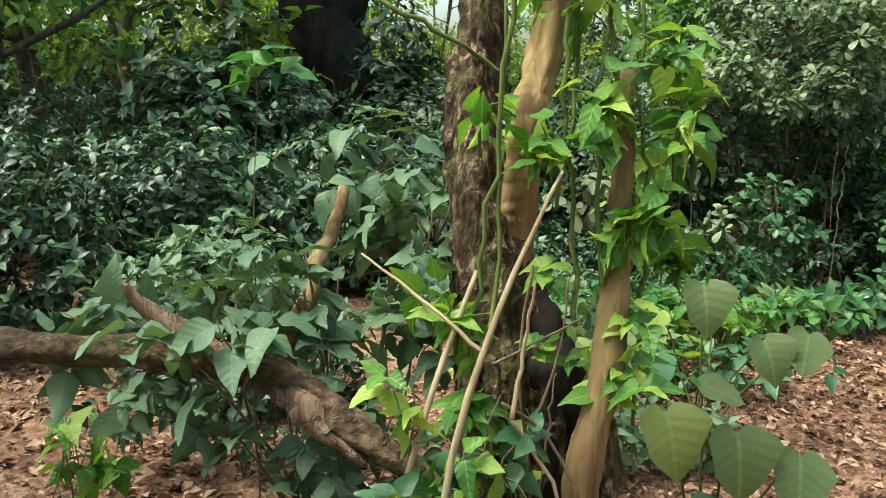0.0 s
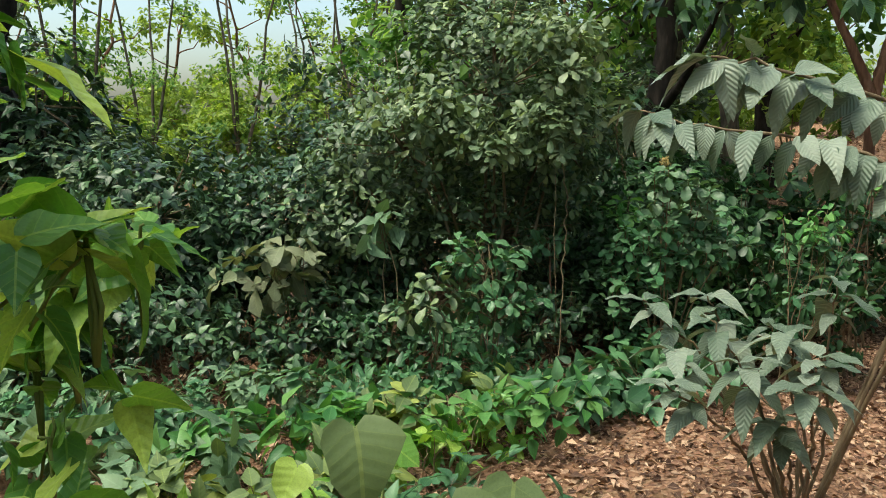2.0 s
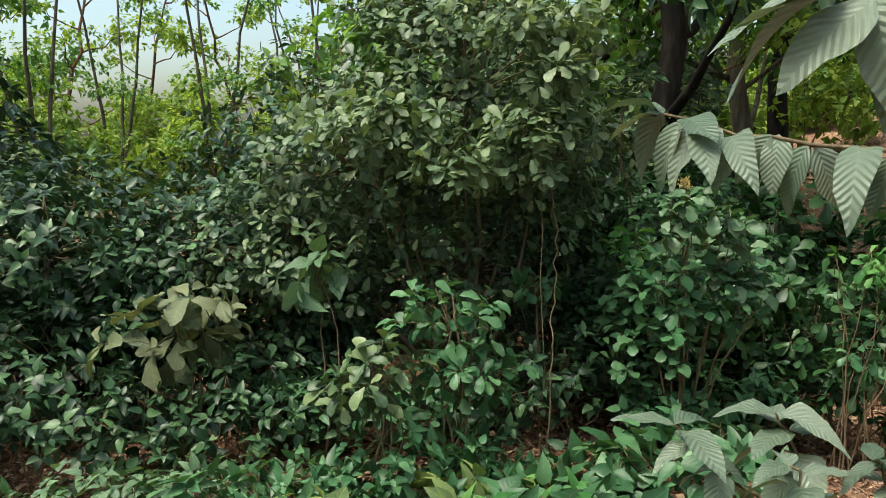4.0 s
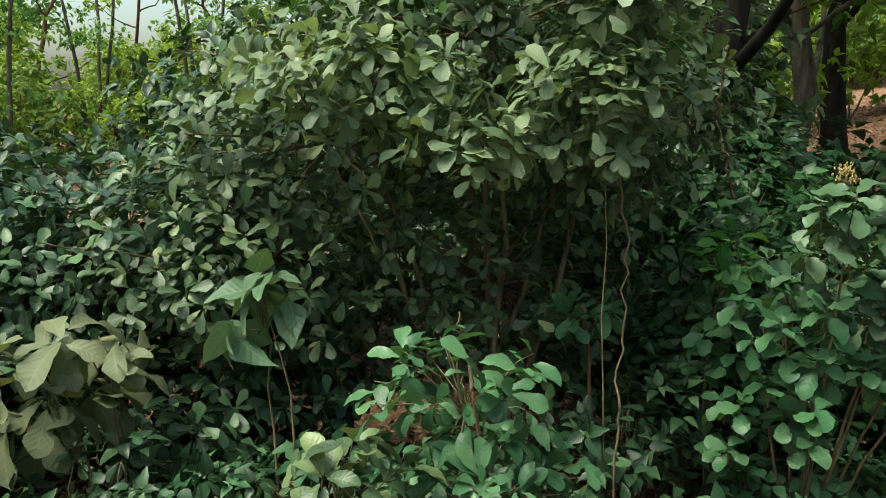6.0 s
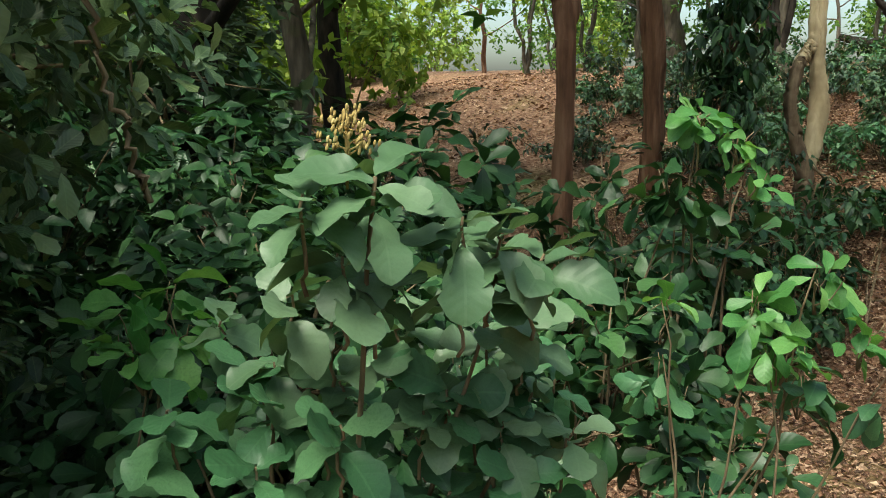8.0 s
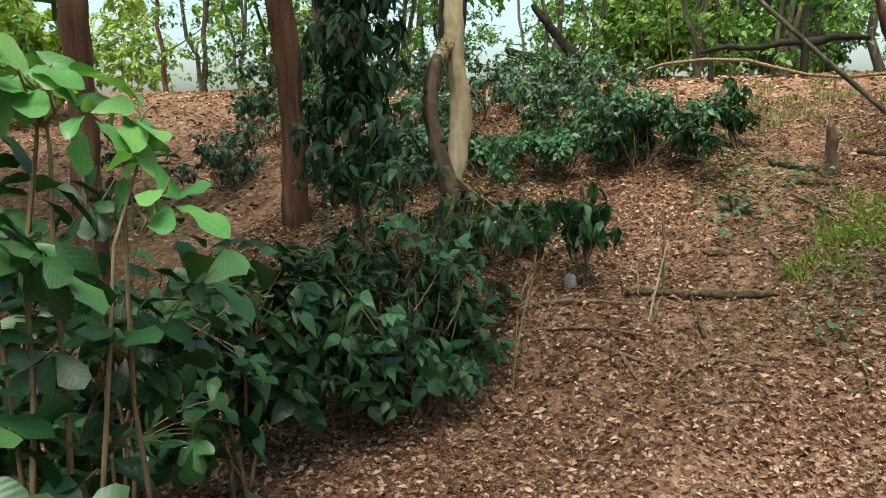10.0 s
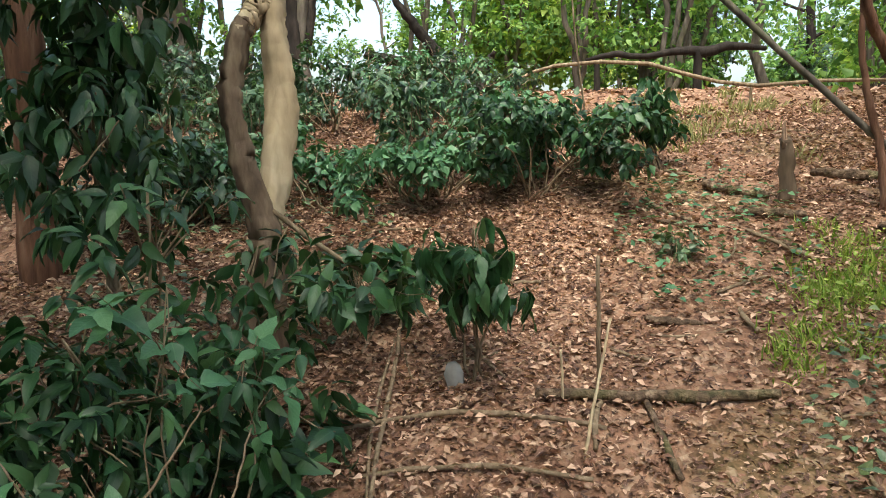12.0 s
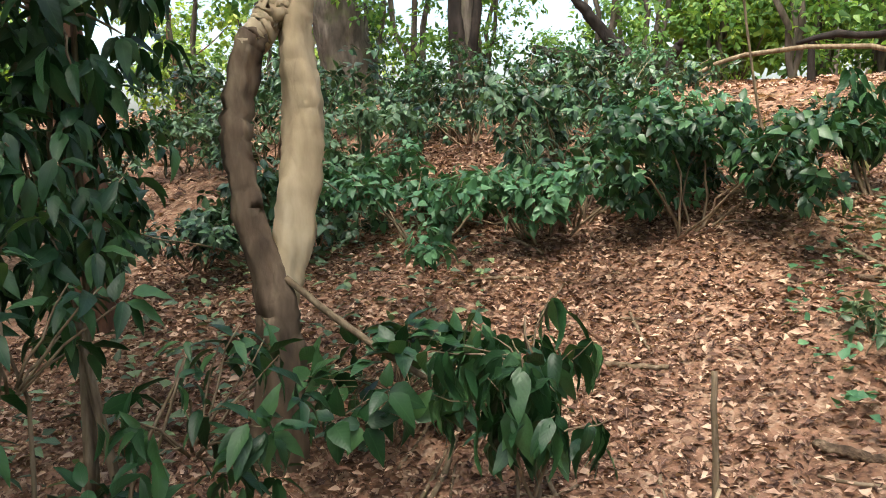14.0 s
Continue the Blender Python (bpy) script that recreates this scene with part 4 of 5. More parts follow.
def hanging_vine(name, label, pts, r=0.006, z=None):
    ob = tagged(new(name, tubes(name, [(bend(pts, 34, 0.008), (r, r * 0.8, r))], M_TWIG, 6, 0.08)), label, "vine")
    return ob


hanging_vine("hanging_vine", "thin grey vine hanging from the bush to the ground", [(2.97, 6.10, 1.62), (2.965, 6.08, 1.43), (2.957, 6.03, 1.19), (2.945, 5.98, 0.91), (2.91, 5.94, 0.66), (2.885, 5.91, 0.45), (2.87, 5.9, -0.03)], 0.0042)
hanging_vine("hanging_vine", "thin grey vine under the bush", [(2.42, 6.05, 0.95), (2.41, 6.03, 0.7), (2.44, 6.02, 0.4), (2.43, 6.0, -0.03)], 0.003)
hanging_vine("hanging_vine", "thin grey vine curled in the shade", [(3.42, 6.2, 1.75), (3.4, 6.2, 1.5), (3.45, 6.2, 1.35), (3.47, 6.2, 1.25)], 0.006)

# ---- the shrub passed close by ----
def near_shrub():
    """Whorls of wavy rounded leaves along arching twigs, with a bud spray at the top."""
    bx, by = 3.62, 5.92
    ob = tagged(thing("rounded_leaf_shrub", bx, by), "leafy shrub with rounded wavy dull green leaves and buds", "shrub")
    o = np.array(ob.location)
    tops = [(3.38, 5.55, 1.335), (3.34, 5.6, 1.30), (3.485, 5.49, 1.285), (3.56, 5.475, 1.25), (3.63, 5.47, 1.215), (3.365, 5.6, 1.23), (3.43, 5.6, 1.22), (3.535, 5.54, 1.20)]
    mass = [(3.606, 5.56, 1.13), (3.41, 5.76, 1.15), (3.48, 5.73, 1.12), (3.58, 5.68, 1.11), (3.45, 5.83, 1.02), (3.515, 5.74, 1.01), (3.62, 5.68, 1.03), (3.68, 5.6, 1.04), (3.755, 5.56, 0.98), (3.775, 5.5, 0.92), (3.667, 5.58, 0.94), (3.56, 5.65, 0.96), (3.46, 5.72, 0.98),
            (3.64, 5.63, 0.98), (3.72, 5.56, 1.08), (3.44, 5.93, 1.07), (3.43, 5.86, 1.02), (3.33, 5.93, 0.95), (3.32, 5.85, 0.86), (3.37, 5.76, 0.91), (3.4, 6.0, 0.75), (3.3, 5.95, 0.62), (3.45, 6.1, 0.85), (3.5, 6.0, 0.62), (3.6, 5.85, 0.72),
            (3.36, 5.8, 0.72), (3.28, 5.87, 0.47), (3.5, 5.76, 0.52), (3.7, 5.7, 0.76), (3.32, 6.1, 0.66), (3.55, 5.62, 0.8), (3.78, 5.62, 0.8), (3.45, 5.7, 0.8), (3.66, 5.52, 0.86), (3.85, 5.6, 0.95), (3.9, 5.75, 0.8)]
    mass += [tuple(np.array([3.42, 5.98, 0.62]) + unit(rng.normal(size=3)) * np.array([0.2, 0.17, 0.28])) for q in range(16)]
    mass += [(3.38 + 0.5 * rng.random(), 5.52 + 0.22 * rng.random() + 0.1 * (q % 2), 0.7 + 0.3 * rng.random()) for q in range(18)]
    for w, p in enumerate(tops + mass):
        p = np.array(p) + rng.normal(0, 0.008, 3) - o
        n = 8 if w < len(tops) else 7
        a = np.arange(n) * 2.4 + w * 1.3 + rng.normal(0, 0.2, n)
        low = np.arange(n) / n
        way = np.stack([np.cos(a), np.sin(a), 0.55 - 1.2 * low + rng.normal(0, 0.3, n)], -1)
        up = np.stack([0.25 * np.cos(a) - 0.1, 0.25 * np.sin(a) - 0.25, np.ones(n)], -1) + rng.normal(0, 0.3, (n, 3))
        at = p + np.stack([np.zeros(n), np.zeros(n), -0.045 * low], -1)
        leaf_pieces(ob, "wavy", at, way, up, (0.06 if w < len(tops) else 0.056) + 0.04 * rng.random(n), M_DULL if w < len(tops) + 16 else M_GREEN, wide=1.08)
        hub = np.array([p[0] * 0.5, p[1] * 0.5, p[2] * 0.55])
        line = [(p[0] * 0.1, p[1] * 0.1, -0.03), hub, p] if w % 8 == 0 else [p * 0.96 - np.array([0, 0, 0.07]), p * 0.98 - np.array([0, 0, 0.03]), p]
        piece("stem", tubes("stem", [(bend(line, 9, 0.004), (0.007, 0.005, 0.0025) if w % 8 == 0 else (0.003, 0.002))], M_TWIG, 5), ob)
    top = np.array((3.385, 5.585, 1.335)) - o
    for k in range(9):
        a, h = k * 2.4 + rng.normal(0, 0.5), 0.012 + 0.006 * k + rng.normal(0, 0.004)
        tip = top + np.array([0.018 * math.cos(a), 0.018 * math.sin(a), h + 0.012]) * (1 if k < 6 else 0.8)
        piece("flower_stalk", tubes("flower_stalk", [(bend([top + np.array([0, 0, h - 0.035]), top + np.array([0, 0, h]), tip], 6, 0.001), (0.002, 0.001))], M_FLOWER, 5), ob)
        for j in range(9):
            q = tip + rng.normal(0, 0.008, 3)
            piece("flower_bud", tubes("flower_bud", [(bend([q, q + np.array([0.002, 0, 0.004]), q + np.array([0.003, 0, 0.008])], 4, 0.0005), (0.001, 0.0026, 0.001))], M_FLOWER, 6), ob)


near_shrub()
shrub("rounded_leaf_shrub", 3.5, 6.2, [(-0.02, -0.06, 1.08, 0.1, 0.08, 0.07), (-0.08, -0.04, 1.0, 0.1, 0.08, 0.07)], 9, 5, 0.085, "wavy", M_FRESH, "bright young shoots on a low shrub", pieces=True, stems=2, stem_r=0.005, shell=0.2)
shrub("bright_shrub", 4.3, 5.5, [(-0.06, 0.1, 1.11, 0.07, 0.05, 0.03), (0.0, -0.06, 1.14, 0.09, 0.08, 0.04), (0.05, -0.16, 1.2, 0.06, 0.06, 0.03), (0.0, -0.12, 1.06, 0.08, 0.08, 0.04), (0.07, -0.24, 1.1, 0.06, 0.06, 0.03)], 15, 5, 0.075, "obovate", M_FRESH, "bright light green leafy branch over the path", pieces=True, stems=4, stem_r=0.005, shell=0.2, droop=0.45)
shrub("leafy_shrub", 4.35, 5.52, [(0.05, -0.15, 0.97, 0.12, 0.1, 0.06), (0.08, -0.3, 0.98, 0.06, 0.06, 0.06), (-0.05, 0.1, 0.96, 0.14, 0.12, 0.08), (0.0, 0.0, 0.65, 0.2, 0.18, 0.12), (0.15, 0.1, 0.5, 0.2, 0.18, 0.12)], 34, 5, 0.085, "obovate", M_GREEN, "green leafy shrub under a bright branch", pieces=True, stems=4, stem_r=0.005, shell=0.2, droop=0.5)
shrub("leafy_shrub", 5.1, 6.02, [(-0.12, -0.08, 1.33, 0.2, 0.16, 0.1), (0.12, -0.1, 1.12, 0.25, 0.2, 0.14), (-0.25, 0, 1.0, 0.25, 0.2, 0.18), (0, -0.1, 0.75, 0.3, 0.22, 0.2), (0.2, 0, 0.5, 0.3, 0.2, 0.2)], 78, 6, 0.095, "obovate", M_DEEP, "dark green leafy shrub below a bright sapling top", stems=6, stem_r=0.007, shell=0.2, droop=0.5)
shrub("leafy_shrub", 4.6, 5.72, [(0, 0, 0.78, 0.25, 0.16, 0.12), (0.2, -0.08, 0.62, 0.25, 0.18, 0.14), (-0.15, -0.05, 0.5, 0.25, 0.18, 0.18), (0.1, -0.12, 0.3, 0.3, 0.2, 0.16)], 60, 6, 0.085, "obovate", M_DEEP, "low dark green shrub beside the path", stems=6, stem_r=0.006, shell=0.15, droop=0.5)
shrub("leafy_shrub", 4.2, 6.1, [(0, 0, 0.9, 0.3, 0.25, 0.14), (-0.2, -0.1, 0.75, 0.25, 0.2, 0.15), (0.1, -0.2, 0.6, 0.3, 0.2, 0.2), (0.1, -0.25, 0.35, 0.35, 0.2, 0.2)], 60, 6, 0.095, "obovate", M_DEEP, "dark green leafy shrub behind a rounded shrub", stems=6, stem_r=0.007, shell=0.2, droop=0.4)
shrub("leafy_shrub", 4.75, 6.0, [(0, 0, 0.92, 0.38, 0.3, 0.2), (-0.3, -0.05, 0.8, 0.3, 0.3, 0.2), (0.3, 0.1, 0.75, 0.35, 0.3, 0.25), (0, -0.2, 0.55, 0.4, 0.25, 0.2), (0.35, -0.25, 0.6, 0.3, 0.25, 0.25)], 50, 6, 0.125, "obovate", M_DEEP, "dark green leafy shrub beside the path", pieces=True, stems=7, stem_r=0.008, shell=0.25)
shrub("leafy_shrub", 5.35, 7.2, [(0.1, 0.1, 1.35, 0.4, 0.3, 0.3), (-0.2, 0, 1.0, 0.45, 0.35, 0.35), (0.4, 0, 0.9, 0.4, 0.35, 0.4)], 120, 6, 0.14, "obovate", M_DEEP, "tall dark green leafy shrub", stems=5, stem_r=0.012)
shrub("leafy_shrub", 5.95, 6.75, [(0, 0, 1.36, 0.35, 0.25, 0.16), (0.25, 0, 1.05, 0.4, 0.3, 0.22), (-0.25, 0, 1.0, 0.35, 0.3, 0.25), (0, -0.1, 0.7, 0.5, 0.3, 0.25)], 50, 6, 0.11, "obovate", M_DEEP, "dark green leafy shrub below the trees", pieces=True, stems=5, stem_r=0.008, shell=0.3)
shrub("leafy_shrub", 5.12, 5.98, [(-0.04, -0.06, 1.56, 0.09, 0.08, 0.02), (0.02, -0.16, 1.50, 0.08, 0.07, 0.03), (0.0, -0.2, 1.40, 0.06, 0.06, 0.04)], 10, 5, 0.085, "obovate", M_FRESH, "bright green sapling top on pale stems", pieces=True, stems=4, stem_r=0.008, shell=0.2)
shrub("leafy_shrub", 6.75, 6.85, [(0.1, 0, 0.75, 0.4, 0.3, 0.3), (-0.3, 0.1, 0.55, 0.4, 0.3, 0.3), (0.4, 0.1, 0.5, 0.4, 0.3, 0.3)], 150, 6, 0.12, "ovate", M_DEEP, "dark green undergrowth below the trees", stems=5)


# ---- trees on the bank ----
def trunk_tree(name, label, x, y, lines, material, crown_at=None, leaf=M_FAR, size=0.15, clusters=200, sides=20, rough=0.07, first=None, grain=0.14):
    ob = tagged(thing(name, x, y), label, "tree")
    o = np.array(ob.location)
    for k, (pts, rad) in enumerate(lines):
        piece("trunk" if k == 0 else "limb", tubes("trunk", [(bend(np.array(pts, float) - np.array([x, y, 0]) - np.array([0, 0, o[2]]), 64, 0.003), rad)], first if first and k == 0 else material, sides, rough, grain), ob)
    if crown_at:
        pos, way, up, _ = crown(crown_at, clusters, 6, 0.15)
        piece("crown", leaf_cloud("crown", PLAIN["ovate"], pos, way, up, size * (0.6 + 0.6 * rng.random(len(pos))), leaf), ob, kind="stuff")
    return ob


def zg(x, y, dz=0.0):
    return (x, y, ground_at(x, y) + dz)


trunk_tree("forked_tree", "red-brown tree with a low fork and added shading crown on the bank", 6.55, 7.35, [([zg(6.55, 7.35, -0.15), (6.53, 7.33, 0.9), (6.5, 7.32, 1.75), (6.42, 7.4, 2.1), (6.1, 7.7, 3.2), (5.9, 8.0, 5.5)], (0.07, 0.054, 0.05, 0.04, 0.03, 0.02)),
            # overhead limb out of view, added to carry the shading crown
            ([(6.2, 7.6, 2.9), (5.9, 6.9, 4.2), (5.95, 5.6, 4.9), (6.6, 4.4, 5.2)], (0.03, 0.026, 0.02, 0.01)),
            ([(6.5, 7.32, 1.65), (6.62, 7.35, 2.05), (6.95, 7.5, 3.0), (7.3, 7.8, 5.0)], (0.05, 0.045, 0.03, 0.02))], M_BARK_RED,
           # wide overhead lobes are unseen, added to shade the ground ahead
           [(0.2, 0.3, 5.2, 1.7, 1.5, 0.8), (-1, 0.8, 4.5, 1.2, 1.2, 0.6), (0.9, -0.2, 4.6, 1.3, 1.2, 0.6), (-0.9, -1.2, 5.0, 1.4, 1.1, 0.6), (-0.6, -2.4, 5.3, 1.4, 1.1, 0.5), (0.6, -3.3, 5.4, 1.3, 0.9, 0.5), (-1.6, -0.6, 5.3, 1.3, 1.1, 0.6), (-0.4, -1.4, 5.8, 1.2, 1.1, 0.5)], clusters=1300)
trunk_tree("slim_tree", "slim red-brown tree leaning on the bank", 9.62, 8.4, [([zg(9.62, 8.4, -0.15), (9.6, 8.38, 1.2), (9.5, 8.4, 2.2), (9.3, 8.5, 3.6), (9.2, 8.6, 6.0)], (0.12, 0.09, 0.085, 0.07, 0.04))], M_BARK_RED, [(0, 0.5, 5.6, 1.6, 1.4, 0.8)], clusters=140)
trunk_tree("leaning_tree", "thick grey-green tree leaning over the ridge", 17.6, 12.2, [([zg(17.6, 12.2, -0.3), (17.2, 12.3, 3.0), (16.6, 12.6, 5.5), (16.0, 13, 9)], (0.5, 0.36, 0.3, 0.2))], M_BARK_GREY, [(-1.5, 0.5, 7, 3, 2.5, 1.5)], clusters=260, size=0.25)
trunk_tree("twin_stem_tree", "twin-stemmed tree with one dark and one pale mottled stem", 9.08, 6.87, [
    ([zg(9.08, 6.87, -0.15), (9.10, 6.88, 0.59), (9.12, 6.89, 0.79), (9.11, 6.95, 0.99), (9.12, 7.00, 1.17), (9.14, 7.03, 1.35), (9.17, 7.02, 1.55), (9.21, 7.00, 1.65)], (0.085, 0.072, 0.062, 0.05, 0.046, 0.046, 0.045, 0.04)),
    ([(9.11, 6.88, 0.69), (9.17, 6.88, 0.89), (9.23, 6.87, 1.09), (9.28, 6.87, 1.30), (9.30, 6.89, 1.48), (9.32, 6.92, 1.66), (9.39, 6.95, 1.88), (9.67, 7.07, 2.94), (10.13, 7.23, 5.02)], (0.05, 0.052, 0.06, 0.062, 0.056, 0.05, 0.05, 0.045, 0.03)),
    ([(9.20, 7.01, 1.61), (9.27, 6.98, 1.71), (9.33, 6.96, 1.82), (9.62, 7.09, 2.66)], (0.045, 0.046, 0.04, 0.03))], M_BARK_PALE, [(0.6, 0.4, 4.8, 1.5, 1.4, 0.7)], clusters=140, first=M_BARK_BROWN, rough=0.1, grain=0.2)
bare_twigs("leaning_stick", "thin dead stick leaning from the tree to the ground", 9.08, 6.7, [([(9.12, 6.85, 0.87), (9.16, 6.72, 0.76), (9.19, 6.57, 0.66), (9.21, 6.40, 0.57)], (0.012, 0.012, 0.010))], category="stick")

trunk_tree("forest_tree", "slim dark tree standing against the sky", 15.79, 9.59, [([zg(15.79, 9.59, -0.2), (15.79, 9.64, 3.0), (15.79, 9.74, 5.5)], (0.11, 0.09, 0.07)), ([(15.79, 9.59, 1.6), (15.84, 9.39, 2.6), (15.89, 9.29, 4.2)], (0.06, 0.05, 0.04))], M_BARK_DARK, [(0, 0.3, 5.2, 1.4, 1.2, 0.7)], clusters=120)

# ---- hanging-leaf plant and bushes on the bank ----
shrub("hanging_leaf_plant", 9.0, 5.98, [(0, 0, 0.55, 0.3, 0.24, 0.12), (0.12, 0.1, 0.36, 0.28, 0.22, 0.14), (-0.15, -0.05, 0.4, 0.24, 0.2, 0.12)], 46, 6, 0.12, "lance", M_DEEP, "small plant with dark drooping glossy leaves", pieces=True, stems=4, stem_r=0.008, droop=1.6, shell=0.2, category="plant")
bare_twigs("upright_stick", "thin bare stick standing in the litter", 9.05, 5.5, [([zg(9.05, 5.5, -0.1), (9.04, 5.51, 0.45), (9.05, 5.52, 0.74)], (0.010, 0.007))], category="stick")
for (x, y, w, h, n, mat, lab) in ((11.05, 6.02, 0.8, 0.62, 330, M_DEEP, "dense dark green bush on the bank"), (11.35, 5.72, 0.5, 0.5, 150, M_DEEP, "dark green bush on the bank"), (11.1, 6.6, 0.6, 0.5, 170, M_GREEN, "green bush on the bank"), (11.7, 6.9, 0.7, 0.6, 170, M_THICK, "green undergrowth on the bank"), (10.6, 7.2, 0.5, 0.5, 130, M_GREEN, "green undergrowth behind the tree"), (12.1, 6.6, 0.6, 0.5, 130, M_GREEN, "green bush on the bank"), (10.9, 6.75, 0.45, 0.4, 80, M_GREEN, "low green bush on the bank"), (11.2, 7.8, 0.6, 0.5, 140, M_GREEN, "green undergrowth on the bank"), (12.6, 7.9, 0.7, 0.6, 150, M_THICK, "green bush on the bank"), (10.5, 8.0, 0.7, 0.6, 170, M_THICK, "green low bush under the trees"), (11.6, 8.9, 0.9, 0.9, 220, M_THICK, "dark green low bush under the trees"), (13.2, 6.9, 0.7, 0.6, 160, M_THICK, "green low bush on the upper bank"), (10.4, 9.6, 0.8, 0.8, 180, M_THICK, "dark green low bush under the trees"), (12.3, 9.9, 0.9, 1.0, 220, M_THICK, "green bush under the trees")):
    lumps = [(rng.normal(0, w * 0.5), rng.normal(0, w * 0.4), h * (0.25 + 0.6 * rng.random()), w * (0.2 + 0.25 * rng.random()), w * (0.2 + 0.2 * rng.random()), h * (0.14 + 0.16 * rng.random())) for q in range(11)]
    shrub("bank_bush", x, y, lumps, int(n * 1.1), 6, 0.066, "ovate", mat, lab, stems=11, stem_r=0.008, droop=0.7, shell=0.1, twigs=70, group="bushes on the bank")
brng = np.random.default_rng(31)
for k in range(19):
    x = brng.uniform(10.2, 14.5)
    y = brng.uniform(max(6.7, 6.2 + 0.25 * (x - 10)), 10.8)
    w, h = brng.uniform(0.4, 0.7), brng.uniform(0.35, 0.7)
    lumps = [(rng.normal(0, w * 0.5), rng.normal(0, w * 0.4), h * (0.25 + 0.6 * rng.random()), w * (0.2 + 0.25 * rng.random()), w * (0.2 + 0.2 * rng.random()), h * (0.14 + 0.16 * rng.random())) for q in range(8)]
    shrub("bank_bush", x, y, lumps, int(240 * w), 6, 0.06, "ovate", (M_BROAD, M_THICK, M_DEEP, M_GREEN)[k % 4], ("grey-green low bush on the bank", "dark leafy low bush on the bank", "dark green low bush on the bank", "fresh green low bush on the bank")[k % 4], stems=9, stem_r=0.006, droop=0.6, shell=0.1, twigs=40, group="bushes on the bank")
shrub("hanging_leaf_plant", 11.5, 5.28, [(0, 0, 0.52, 0.17, 0.16, 0.14), (0.03, 0, 0.3, 0.16, 0.15, 0.12)], 30, 6, 0.095, "lance", M_DEEP, "upright plant with drooping narrow leaves", pieces=True, stems=4, droop=1.5, shell=0.2, category="plant")
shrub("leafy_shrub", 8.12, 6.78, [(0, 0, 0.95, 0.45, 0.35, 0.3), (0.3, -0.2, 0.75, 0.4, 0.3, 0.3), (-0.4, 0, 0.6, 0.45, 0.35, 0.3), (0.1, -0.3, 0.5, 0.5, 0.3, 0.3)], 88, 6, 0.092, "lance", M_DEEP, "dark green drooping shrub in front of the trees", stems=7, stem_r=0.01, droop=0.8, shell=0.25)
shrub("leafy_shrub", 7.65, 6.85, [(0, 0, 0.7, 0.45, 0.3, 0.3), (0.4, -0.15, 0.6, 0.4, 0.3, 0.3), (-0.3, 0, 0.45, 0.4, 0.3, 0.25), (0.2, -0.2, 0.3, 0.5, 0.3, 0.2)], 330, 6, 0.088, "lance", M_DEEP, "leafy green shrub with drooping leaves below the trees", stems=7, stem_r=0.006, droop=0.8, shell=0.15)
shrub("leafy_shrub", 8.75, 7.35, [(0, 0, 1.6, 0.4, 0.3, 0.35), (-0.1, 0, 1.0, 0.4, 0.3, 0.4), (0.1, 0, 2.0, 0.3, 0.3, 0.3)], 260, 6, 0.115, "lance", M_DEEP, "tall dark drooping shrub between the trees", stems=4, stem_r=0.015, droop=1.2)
shrub("leafy_shrub", 7.75, 6.5, [(0, 0, 0.95, 0.4, 0.2, 0.2), (0.3, -0.05, 0.7, 0.35, 0.2, 0.2), (-0.35, 0, 0.6, 0.35, 0.2, 0.22), (0.05, -0.1, 0.4, 0.5, 0.2, 0.2)], 30, 4, 0.10, "ovate", M_GREEN, "thin shrub with fresh green leaves before darker foliage", pieces=True, stems=6, stem_r=0.005, shell=0.1, droop=0.5)
bare_twigs("bare_twigs", "thin pale bare twigs rising through the low shrub", 7.7, 6.4, [
    ([(7.72, 6.49, 0.60), (7.71, 6.57, 0.72), (7.71, 6.65, 0.83)], (0.004, 0.002)), ([(7.41, 6.38, 0.41), (7.48, 6.35, 0.48), (7.56, 6.31, 0.58)], (0.004, 0.002)), ([(7.35, 6.53, 0.32), (7.39, 6.63, 0.41), (7.42, 6.78, 0.55)], (0.004, 0.002)),
    ([(7.44, 6.23, 0.33), (7.47, 6.19, 0.44), (7.58, 6.20, 0.54)], (0.004, 0.002)), ([(7.98, 6.90, 1.08), (8.01, 6.84, 1.16), (8.03, 6.80, 1.22)], (0.003, 0.002))], M_TWIG)
shrub("low_undergrowth", 7.9, 6.45, [(0, 0, 0.3, 0.5, 0.3, 0.2), (0.5, 0, 0.3, 0.4, 0.3, 0.2), (-0.4, 0.2, 0.3, 0.4, 0.3, 0.2)], 90, 5, 0.11, "ovate", M_DEEP, "low dark green undergrowth", stems=6, stem_r=0.005, category="undergrowth")
shrub("low_undergrowth", 9.3, 6.55, [(0, 0, 0.25, 0.5, 0.3, 0.15)], 40, 5, 0.11, "ovate", M_DEEP, "low dark green undergrowth by the tree", stems=6, stem_r=0.005, category="undergrowth")


# ---- post, bent tree, sticks and logs on the bank ----
def post():
    x, y = 11.0, 4.56
    ob = tagged(thing("stump_post", x, y), "broken brown tree stump standing like a post", "stump")
    piece("trunk", tubes("trunk", [(bend([(0, 0, -0.1), (0.0, 0, 0.15), (-0.02, 0.02, 0.36)], 10, 0.004), (0.046, 0.038, 0.034))], M_BARK_BROWN, 14, 0.16, 0.2), ob)
    piece("splinter", tubes("splinter", [(bend([(-0.03, 0.02, 0.3), (-0.03, 0.03, 0.4), (-0.035, 0.03, 0.46)], 5, 0.003), (0.02, 0.012, 0.003))], M_WOOD_RAW, 6, 0.2), ob)


post()


